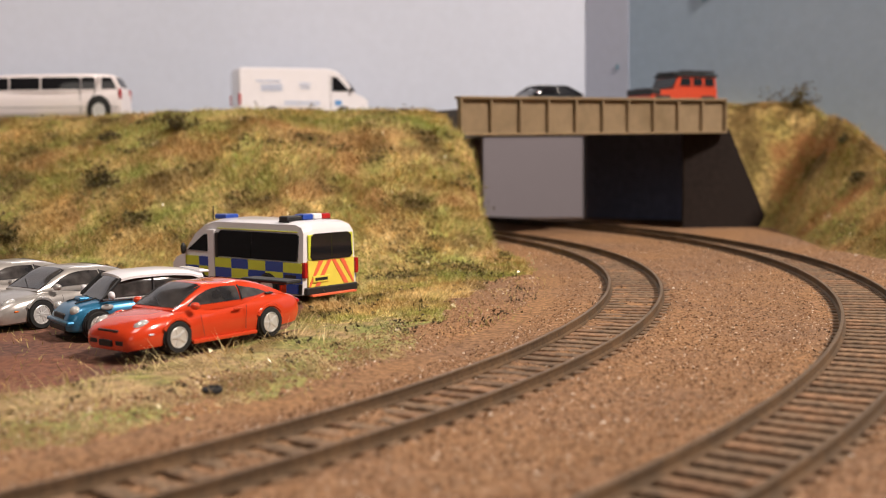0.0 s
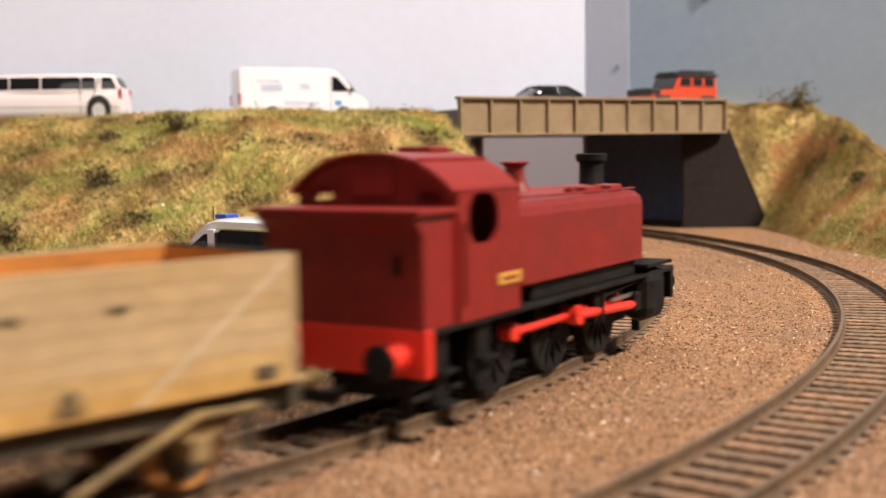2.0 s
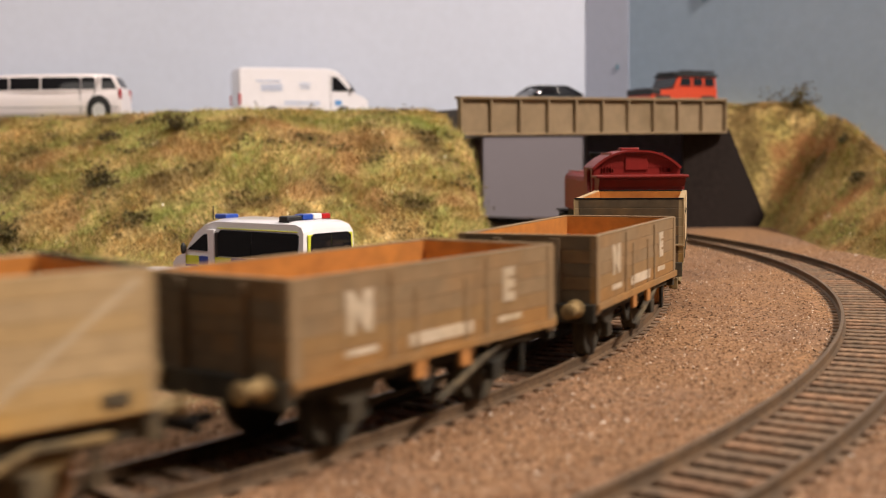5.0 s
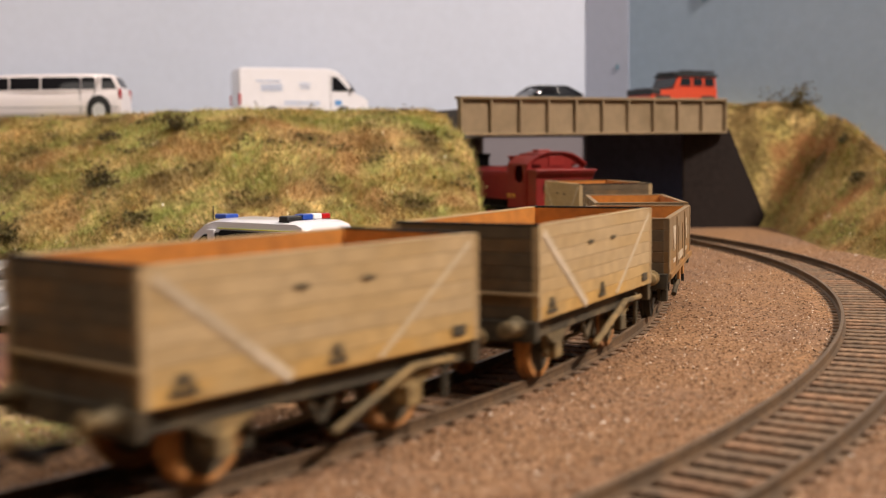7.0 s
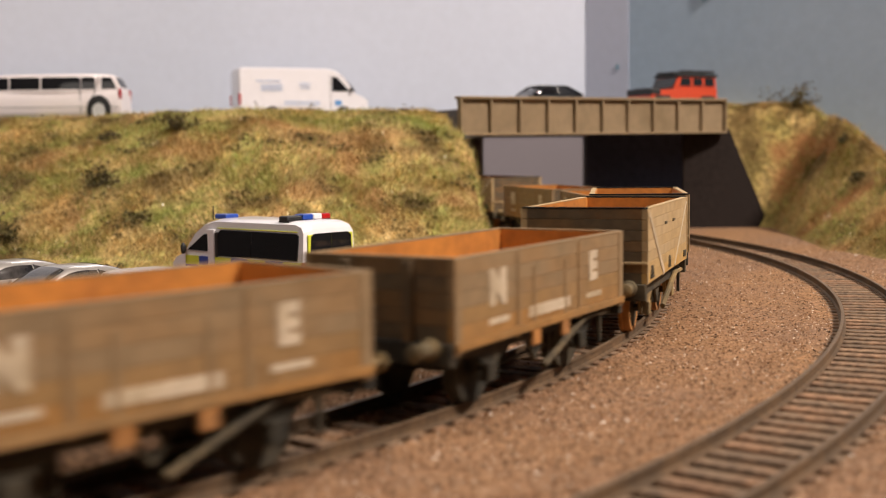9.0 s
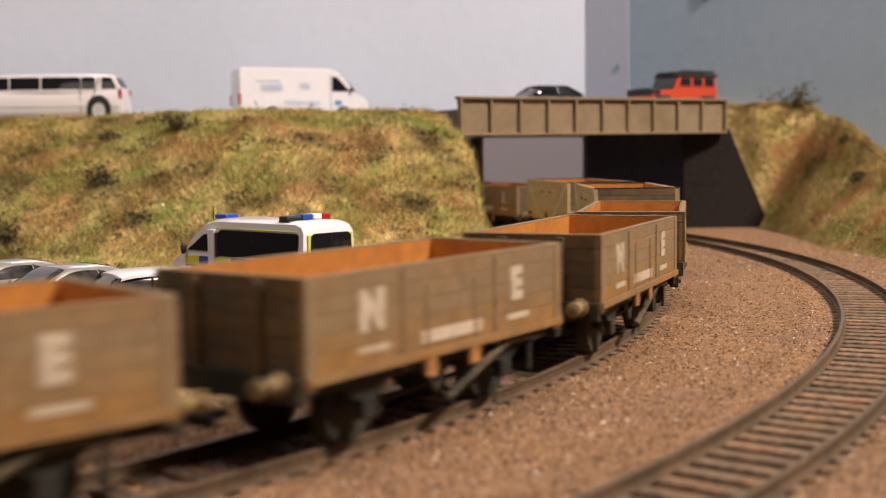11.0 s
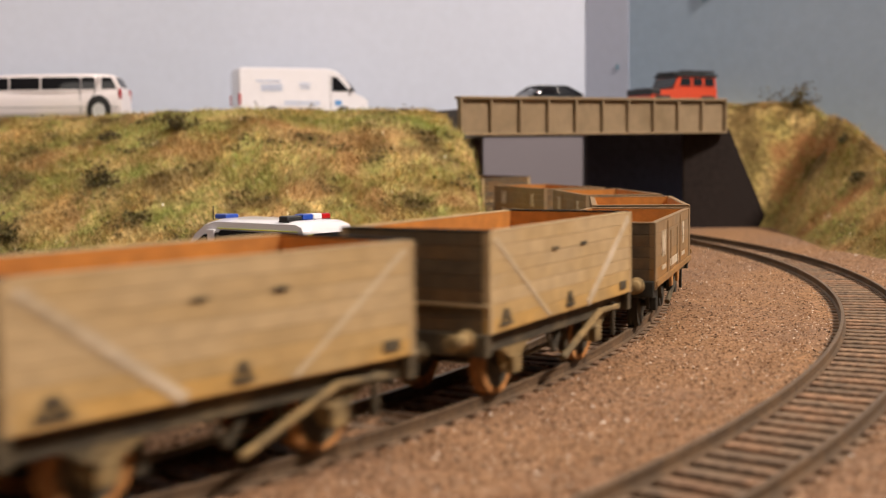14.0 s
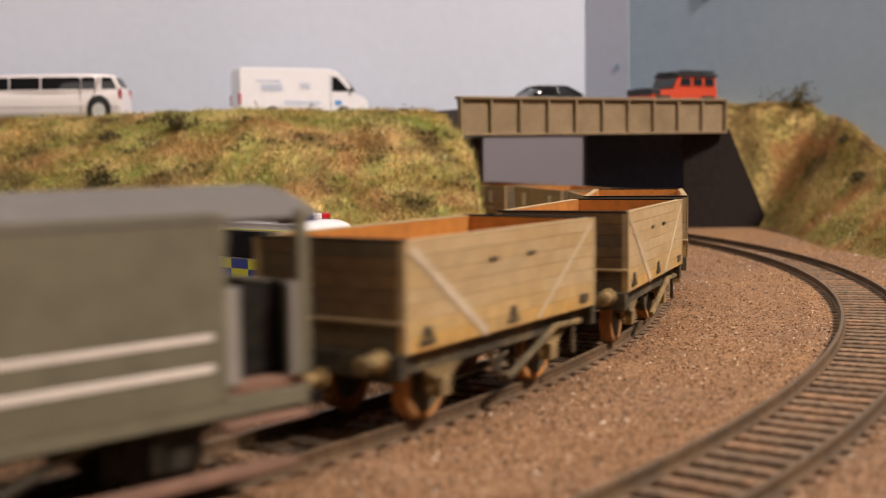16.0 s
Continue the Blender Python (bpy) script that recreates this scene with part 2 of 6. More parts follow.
xs = span(-1500, -300, 12)[:-1] + span(-300, 260, 220)[:-1] + span(260, 900, 12)
ys = span(-700, 60, 10)[:-1] + span(60, 460, 200)[:-1] + span(460, 860, 90)[:-1] + span(860, 1500, 16)
sheet("ground", xs, ys, flat_height, SAND, "sandy brown fine ballast spread over the baseboard",
      keep=lambda x, y: y < 862 or x < -60)


def wall(name, a, b, thick, z0, z1, mat, label, hole=None):
    """An upright board from a to b; hole: (from, to, height) along it, open down to the ground."""
    d = (b - a)
    ln = d.length
    d.normalize()
    m = Matrix.Translation((a.x, a.y, 0)) @ Matrix.Rotation(math.atan2(d.y, d.x), 4, "Z")
    bm = bmesh.new()
    if hole:
        box(bm, 0, hole[0], -thick, 0, z0, z1, turn=m)
        box(bm, hole[0], hole[1], -thick, 0, hole[2], z1, turn=m)
        box(bm, hole[1], ln, -thick, 0, z0, z1, turn=m)
    else:
        box(bm, 0, ln, -thick, 0, z0, z1, turn=m)
    return tagged(link(name, bm, mat), label, "wall", kind="structure")


wall("wall_north", WALL_A, WALL_B, 6, -20, 420, WALL_SKY, "pale blue-white painted sky backscene board", hole=(1, 420, 56))
side = (WALL_C - WALL_A).normalized()
wall("wall_east", WALL_C, WALL_A, 6, -20, 420, WALL_BLUE, "mottled blue painted sky backscene board")
strip_end = WALL_A + side * 34
wall("trim", strip_end + Vector((-0.3, -0.9)), WALL_A + Vector((-0.3, -0.9)), 0.7, -10, 420, WALL_STRIP, "grey-blue strip beside the backscene corner")

# the room round the layout
for nm, a, b in (("wall_south", Vector((-2200, -1500)), Vector((2200, -1500))), ("wall_west", Vector((-2200, 2500)), Vector((-2200, -1500))),
                 ("wall_outer", Vector((2200, -1500)), Vector((2200, 2500))), ("wall_back", Vector((2200, 2500)), Vector((-2200, 2500)))):
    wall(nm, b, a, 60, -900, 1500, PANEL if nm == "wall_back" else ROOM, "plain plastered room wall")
tagged(link("ceiling", boxed(-2260, 2260, -1560, 2560, 1500, 1540), ROOM), "plain plastered ceiling", "ceiling", kind="structure")
tagged(link("floor", boxed(-2260, 2260, -1560, 2560, -940, -900), ROOM), "plain room floor", "floor", kind="structure")

# ---- track ----


def sweep(profile, c, r, s0, s1, step):
    """Carry a section (across, up) along the path."""
    bm = bmesh.new()
    n = max(2, int((s1 - s0) / step))
    rings = []
    for k in range(n + 1):
        p, h = path_point(c, r, s0 + (s1 - s0) * k / n)
        side = Vector((math.sin(h), -math.cos(h)))
        rings.append([bm.verts.new((p.x + side.x * a, p.y + side.y * a, z)) for a, z in profile])
    for a, b in zip(rings, rings[1:]):
        for i in range(len(profile)):
            j = (i + 1) % len(profile)
            bm.faces.new((a[i], a[j], b[j], b[i]))
    bm.faces.new(rings[0])
    bm.faces.new(rings[-1][::-1])
    bmesh.ops.recalc_face_normals(bm, faces=bm.faces)
    return bm


def track(c, r, s0, s1, near0, near1, label):
    t = thing("railway_track", label, "track", kind="structure")
    for off in (-8.65, 8.65):
        prof = [(-0.95, -2.6), (0.95, -2.6), (0.95, -2.25), (0.28, -1.95), (0.28, -0.75), (0.52, -0.55), (0.52, -0.06), (0.4, 0),
                (-0.4, 0), (-0.52, -0.06), (-0.52, -0.55), (-0.28, -0.75), (-0.28, -1.95), (-0.95, -2.25)]
        ob = part("rail", sweep([(off + a, z) for a, z in prof], c, r, s0, s1, 6), [RAIL, RAILHEAD], t, "brown dusty rail with a dull worn head")
        for f in ob.data.polygons:
            if f.normal.z > 0.9 and f.center.z > -0.0001:
                f.material_index = 1
    bm = boxed(-1.8, 1.8, -15.2, 15.2, -5.2, -2.45, bevel=0.25)
    first = None
    rest = bmesh.new()
    s, count = s0 + 3, 0
    while s < s1:
        p, h = path_point(c, r, s)
        m = Matrix.Translation((p.x, p.y, 0)) @ Matrix.Rotation(h + random.uniform(-0.02, 0.02), 4, "Z")
        if near0 < s < near1 and count < 150:
            count += 1
            if first is None:
                first = part("sleeper", bm, SLEEPER, t)
                first.matrix_basis = Matrix.Translation(m.translation * MM) @ m.to_3x3().to_4x4()
            else:
                again(first, "sleeper", m, t)
        else:
            box(rest, -1.8, 1.8, -15.2, 15.2, -5.2, -2.45, turn=m)
        s += 6.35
    tagged(part("far_sleepers", rest, SLEEPER, t), kind="stuff")
    return t


track(C1, R1, -1300, 1200, -560, 330, "curved model railway track with brown rails on sand-dusted sleepers")
track(C2, R2, -1300, 900, -560, 420, "curved outer model railway track with brown rails on sleepers")

# ---- banks ----


def in_left(x, y):
    u = R1 - (Vector((x, y)) - C1).length
    dx = (Vector((x, y)) - GIRD_A)
    along = dx.dot((GIRD_B - GIRD_A).normalized())
    back = dx.dot(BACK)
    if back > 0 and along > -2 + 0:
        return False
    return u > 20 and y < wall_y(x) + 6


def grass_material(name, dry, green, brown):
    m = material(name, dry, 0.95, spread=0.45, scale=34, fine=330, bump=0.8, depth=0.0015, second=green, second_at=(0.45, 0.56))
    n, l = m.node_tree.nodes, m.node_tree.links
    p = n["Principled BSDF"]
    src = p.inputs["Base Color"].links[0].from_socket
    tx = n.new("ShaderNodeTexNoise")
    tx.inputs["Scale"].default_value, tx.inputs["Detail"].default_value = 24.0, 6
    tc = n.new("ShaderNodeTexCoord")
    mp = n.new("ShaderNodeVectorMath")
    mp.operation = "ADD"
    mp.inputs[1].default_value = (3.1, 1.7, 0.4)
    l.new(tc.outputs["Object"], mp.inputs[0])
    l.new(mp.outputs[0], tx.inputs["Vector"])
    rp = n.new("ShaderNodeValToRGB")
    rp.color_ramp.elements[0].position, rp.color_ramp.elements[1].position = 0.51, 0.61
    l.new(tx.outputs["Fac"], rp.inputs["Fac"])
    mx = n.new("ShaderNodeMix")
    mx.data_type = "RGBA"
    mx.inputs["B"].default_value = (*brown, 1)
    l.new(rp.outputs["Color"], mx.inputs["Factor"])
    l.new(src, mx.inputs["A"])
    dk = n.new("ShaderNodeTexNoise")
    dk.inputs["Scale"].default_value, dk.inputs["Detail"].default_value = 34.0, 7
    l.new(tc.outputs["Object"], dk.inputs["Vector"])
    rd = n.new("ShaderNodeValToRGB")
    rd.color_ramp.elements[0].position, rd.color_ramp.elements[1].position = 0.54, 0.66
    l.new(dk.outputs["Fac"], rd.inputs["Fac"])
    md = n.new("ShaderNodeMix")
    md.data_type = "RGBA"
    md.inputs["B"].default_value = (0.17, 0.115, 0.035, 1)
    l.new(rd.outputs["Color"], md.inputs["Factor"])
    l.new(mx.outputs["Result"], md.inputs["A"])
    l.new(md.outputs["Result"], p.inputs["Base Color"])
    return m


TURF = grass_material("static_grass_turf", (0.64, 0.475, 0.20), (0.37, 0.39, 0.11), (0.50, 0.315, 0.13))
DRY_TURF = grass_material("dry_static_grass_turf", (0.46, 0.325, 0.125), (0.33, 0.26, 0.08), (0.40, 0.205, 0.075))
VERGE = grass_material("bare_straw_verge", (0.35, 0.245, 0.12), (0.225, 0.235, 0.065), (0.27, 0.165, 0.08))

xs = span(-900, -320, 30)[:-1] + span(-320, 60, 170)
ys = span(150, 470, 130)[:-1] + span(470, 760, 90)[:-1] + span(760, 1210, 20)
bank = sheet("embankment", xs, ys, left_hill, TURF, "grassy embankment in dry yellow, green and brown static grass", category="embankment", keep=in_left)
bank.data.materials.append(EARTH)
bank.data.materials.append(SAND)
bank.data.materials.append(VERGE)


def ground_kind(x, y):
    """0 turf, 1 bare red-brown car park, 2 ballast, 3 thin straw verge."""
    u = R1 - (Vector((x, y)) - C1).length
    w = 9 * noise.noise((x * 0.05, y * 0.05, 11)) + 5 * noise.noise((x * 0.2, y * 0.2, 4))
    if u + w < 37 + 16 * smooth01((y - 270) / 60) - 20 * smooth01((y - 420) / 60):
        return 2
    if u + w > 84 and y + w < toe_y(x) - 22 + 10 * noise.noise((x * 0.04, 3, 1)) and not (x > -45 and y > 330):
        return 1
    if u + 2 * w < 92 + 12 * smooth01((y - 280) / 60) and left_hill(x, y) < 6 and y + 3 * w < 335:
        return 3
    return 0


for f in bank.data.polygons:
    f.material_index = ground_kind(f.center.x * 1000, f.center.y * 1000)
sheet("embankment", span(110, 470, 100), span(340, 860, 130), right_hill, DRY_TURF, "steep grassy bank beside the bridge", category="embankment",
      keep=lambda x, y: right_hill(x, y) > -15 and x > (160 if y > 690 else 140) and (Vector((x, y)) - WALL_A).cross(side) > -8)

# ---- bridge ----


def bridge():
    b = thing("girder_bridge", "weathered stone-grey plate girder road bridge over the tracks", "bridge")
    d = GIRD_B - GIRD_A
    ln = d.length
    m = Matrix.Translation((GIRD_A.x, GIRD_A.y, 0)) @ Matrix.Rotation(math.atan2(d.y, d.x), 4, "Z") @ Matrix.Rotation(-0.006, 4, "Y")

    def put(name, bm, mat, label=""):
        bmesh.ops.transform(bm, matrix=m, verts=bm.verts)
        return part(name, bm, mat, b, label)
    put("web_plate", boxed(0, ln, 0, 3, 55.6, 74.2), GIRDER, "brown-grey girder web")
    put("top_flange", boxed(-1, ln + 1, -2.6, 4, 74.2, 75.6, bevel=0.25), GIRDER)
    put("bottom_flange", boxed(-1, ln + 1, -2.6, 4, 54.4, 55.8, bevel=0.25), GIRDER)
    for k in range(11):
        x = ln * k / 10
        put("stiffener", boxed(x - 0.7, x + 0.7, -2.3, 0.2, 55.8, 74.2, bevel=0.2), GIRDER)
    # Unseen slab added against a light leak; the off-roader also stands on it.
    put("side_deck", boxed(ln - 2, ln + 46, 46, 170, 60.5, ROAD_Z - 0.2), ROAD)
    # The deck runs back unseen beyond road width, to shade what lies behind.
    put("deck", boxed(27, ln + 2, 3, 170, 60, ROAD_Z), ROAD, "grey road deck")
    return b


bridge()


def abutment(a, b, label):
    d = b - a
    m = Matrix.Translation((a.x, a.y, 0)) @ Matrix.Rotation(math.atan2(d.y, d.x), 4, "Z")
    bm = bmesh.new()
    box(bm, 0, d.length, 0, 3, -4, 60, bevel=0.3, turn=m)
    return tagged(link("abutment", bm, PANEL_SIDE), label, "abutment", kind="structure")


abutment(GIRD_A + Vector((-7, 8)), GIRD_A + Vector((-67, 112)), "mauve-brown card abutment beside the bank")
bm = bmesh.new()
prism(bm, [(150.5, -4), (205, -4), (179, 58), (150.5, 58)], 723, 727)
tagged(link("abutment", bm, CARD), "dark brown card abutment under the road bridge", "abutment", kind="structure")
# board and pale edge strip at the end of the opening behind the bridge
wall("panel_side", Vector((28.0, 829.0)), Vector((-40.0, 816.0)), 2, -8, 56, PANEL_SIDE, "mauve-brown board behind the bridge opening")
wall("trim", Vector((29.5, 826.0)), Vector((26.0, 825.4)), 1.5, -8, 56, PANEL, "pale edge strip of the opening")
# road behind the bank's crest
sheet("road", span(-900, -16, 40), span(0, 1, 8), lambda x, y: CREST_Z, ROAD, "grey road on top of the embankment", category="road")
rd = bpy.data.objects["road"]
for v in rd.data.vertices:
    x = v.co.x * 1000
    f = v.co.y * 1000
    y0 = 655 - 0.02 * x
    v.co.y = (y0 + f * (wall_y(x) - 1 - y0)) * MM


# paint marks on the boards
for nm, a, d, sz, z in (("paint_mark", WALL_A, side, (4.0, 7.0), 152), ("paint_mark", WALL_A, side, (1.6, 2.4), 105)):
    t = 92 if z > 120 else 26
    q = a + d * t
    bm = bmesh.new()
    lathe(bm, [(1.0, 0), (0.9, 0.4)], 14)
    m = Matrix.Translation((q.x - 0.9, q.y - 1.1, z)) @ Matrix.Rotation(math.atan2(d.y, d.x), 4, "Z") @ Matrix.Rotation(math.pi / 2, 4, "X") @ Matrix.Diagonal((sz[0], sz[1], 1, 1))
    bmesh.ops.transform(bm, matrix=m, verts=bm.verts)
    tagged(link(nm, bm, WALL_MARK), "small darker blue paint smear on the backscene", "paint mark", kind="structure")

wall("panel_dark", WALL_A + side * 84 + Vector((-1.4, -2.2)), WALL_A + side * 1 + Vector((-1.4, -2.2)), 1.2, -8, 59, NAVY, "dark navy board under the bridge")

# ---- rolling stock ----
# Local axes: x forward along the track, y to the left, z up from the rail head.


def wheelset(parent, x, r, mat, half=7.6, spokes=0):
    """An axle that carries two spoked wheels."""
    ob = part("wheelset", rodded((0, -half - 3.5, 0), (0, half + 3.5, 0), 0.9, seg=8), mat, parent)
    bm = bmesh.new()
    prof = [(r * 0.2, -1.5), (r * 0.62, -0.9), (r * 0.80, -1.25), (r, -1.3), (r, 0.5), (r * 1.09, 0.7), (r * 1.09, 1.3), (r * 0.7, 1.3), (r * 0.2, 1.4)]
    lathe(bm, prof, 24, Matrix.Translation((0, half + 0.6, 0)) @ Matrix.Rotation(math.pi / 2, 4, "X"))
    for k in range(spokes):
        vs = box(bm, r * 0.15, r * 0.85, -0.5, 0.5, -0.35, 0.35)
        bmesh.ops.transform(bm, matrix=Matrix.Translation((0, half + 1.6, 0)) @ Matrix.Rotation(k * 2 * math.pi / spokes, 4, "Y"), verts=vs)
    w0 = part("wheel", bm, [mat, RUST] if mat is FRAME else mat, ob, smooth=True)
    if mat is FRAME:
        for f in w0.data.polygons:
            f.material_index = int(math.hypot(f.center.x, f.center.z) > r * 0.86 * MM)
    w1 = new("wheel", w0.data)
    w1.parent = ob
    w1.matrix_basis = Matrix.Rotation(math.pi, 4, "Z")
    ob.location = (x * MM, 0, r * MM)
    return ob


def buffers(parent, x, z, mat, headmat, r=1.9):
    for end in (-1, 1):
        for y in (-11.2, 11.2):
            bm = bmesh.new()
            lathe(bm, [(2.0, 0), (2.0, 0.6), (1.35, 1.0), (1.2, 3.0), (0.8, 3.2), (0.8, 4.4), (r, 4.7), (r, 5.1), (r * 0.6, 5.4)], 16,
                  Matrix.Translation((end * x, y, z)) @ Matrix.Rotation(end * math.pi / 2, 4, "Y"))
            part("buffer", bm, headmat, parent, smooth=True)


def coupling(parent, x, z, mat):
    for end in (-1, 1):
        bm = bmesh.new()
        box(bm, end * x if end > 0 else -x - 6, x + 6 if end > 0 else -x, -1.1, 1.1, z - 0.5, z + 0.5, bevel=0.15)
        box(bm, end * (x + 6) - 0.6, end * (x + 6) + 0.6, -4, 4, z - 0.9, z + 0.9, bevel=0.2)
        part("coupling", bm, mat, parent)


def lettering(text, size, m, mat, parent, label, bold=0.0005):
    """Flat raised letters on the plane of m, lower left corner at its origin."""
    cu = bpy.data.curves.new("letters", "FONT")
    cu.body, cu.size, cu.extrude, cu.offset = text, size * MM, 0.00008, bold
    ob = bpy.data.objects.new("letters", cu)
    scene.collection.objects.link(ob)
    me = bpy.data.meshes.new_from_object(ob)
    bpy.data.objects.remove(ob)
    me.materials.clear()
    me.materials.append(mat)
    o = new("letter", me)
    o.parent = parent
    o["label"] = label
    o.matrix_basis = Matrix.Translation(m.translation * MM) @ m.to_3x3().to_4x4()
    return o


def side_plane(x, y, z):
    """Text plane on the side at y, seen from outside; x runs as the eye reads it."""
    return Matrix.Translation((x, y, z)) @ (pose(0, 0, 0, 90, 0, 180) if y > 0 else pose(0, 0, 0, 90, 0, 0))


def underframe(w, half, mat=FRAME, base=20.0):
    for y in (-12.6, 12.6):
        part("solebar", boxed(-half + 0.5, half - 0.5, y - 0.8, y + 0.8, 9.8, 13.6, bevel=0.15), mat, w)
    for x in (-1, 1):
        part("headstock", boxed(x * half - 1.0, x * half + 1.0, -15.2, 15.2, 9.6, 13.6, bevel=0.2), mat, w)
        wheelset(w, x * base, 6.1, mat)
        for y in (-1, 1):
            bm = bmesh.new()
            prism(bm, [(x * base - 4.6, 10), (x * base + 4.6, 10), (x * base + 1.9, 4.6), (x * base - 1.9, 4.6)], y * 11.6 - 0.4, y * 11.6 + 0.4)
            box(bm, x * base - 1.7, x * base + 1.7, y * 12.8 - 0.9, y * 12.8 + 0.9, 4.4, 7.8, bevel=0.25)
            for k in range(4):
                box(bm, x * base - 5.6 + k * 0.9, x * base + 5.6 - k * 0.9, y * 12.7 - 0.6, y * 12.7 + 0.6, 9.4 - k * 0.55, 9.9 - k * 0.55)
            part("axle_guard", bm, OCHRE if mat is FRAME else mat, w)
            # brake block beside the wheel
            part("brake_block", boxed(x * (base - 7.6) - 0.9, x * (base - 7.6) + 0.9, y * 8.6 - 0.9, y * 8.6 + 0.9, 3.2, 9.0, bevel=0.3), mat, w)
    for y in (-1, 1):
        bm = bmesh.new()
        for x in (-1, 1):
            rod(bm, (x * 3.4, y * 11.9, 10), (0, y * 11.9, 5.2), 0.55, seg=6)
        part("brake_hanger", bm, mat, w)
        bm = bmesh.new()
        rod(bm, (1, y * 13.6, 3.8), (19, y * 14.4, 11.2), 0.75, seg=8)
        rod(bm, (19, y * 14.4, 11.2), (29, y * 14.6, 11.0), 0.6, seg=6)
        part("brake_lever", bm, OCHRE if mat is FRAME else FRAME, w)
        part("push_rod", rodded((-12, y * 8.6, 5.2), (12, y * 8.6, 6.0), 0.5, seg=6), mat, w)
        part("lever_guard", boxed(26.6, 27.6, y * 14.1 - 0.4, y * 14.1 + 0.4, 4.8, 12, bevel=0.1), mat, w)
    buffers(w, half + 1, 12.6, mat, OCHRE, r=1.65)
    coupling(w, half + 1, 7.2, BLACK)


def plank_body(w, half, width, z0, z1, rows, mat, endmat):
    """Planked sides and ends; every plank is a piece of its own."""
    h = (z1 - z0) / rows
    side_p, end_p = {}, None
    for y in (-1, 1):
        for k in range(rows):
            m = Matrix.Translation((0, y * (width / 2 - 0.7), z0 + h * (k + 0.5)))
            low = min(k, 2)
            if low not in side_p:
                side_p[low] = part("plank", boxed(-half, half, -0.7, 0.7, -h / 2 + 0.03, h / 2 - 0.03, bevel=0.09), mat[low], w)
                side_p[low].location = m.translation * MM
            else:
                again(side_p[low], "plank", m, w)
    for x in (-1, 1):
        for k in range(rows):
            m = Matrix.Translation((x * (half - 0.7), 0, z0 + h * (k + 0.5)))
            if end_p is None:
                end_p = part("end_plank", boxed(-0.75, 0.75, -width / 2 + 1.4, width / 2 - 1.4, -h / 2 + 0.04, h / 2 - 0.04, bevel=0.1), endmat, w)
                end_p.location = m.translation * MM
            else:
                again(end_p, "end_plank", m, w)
    for y in (-1, 1):
        part("side_lining", boxed(-half + 1.4, half - 1.4, y * (width / 2 - 1.6) - 0.2, y * (width / 2 - 1.6) + 0.2, z0, z1 - 0.1), ORANGE, w, "orange-brown painted inside")
    for x in (-1, 1):
        part("end_lining", boxed(x * (half - 1.65) - 0.2, x * (half - 1.65) + 0.2, -width / 2 + 1.8, width / 2 - 1.8, z0, z1 - 0.1), ORANGE, w, "orange-brown painted inside")
    part("floor", boxed(-half + 1, half - 1, -width / 2 + 1, width / 2 - 1, z0 - 0.4, z0 + 0.6), ORANGE, w)


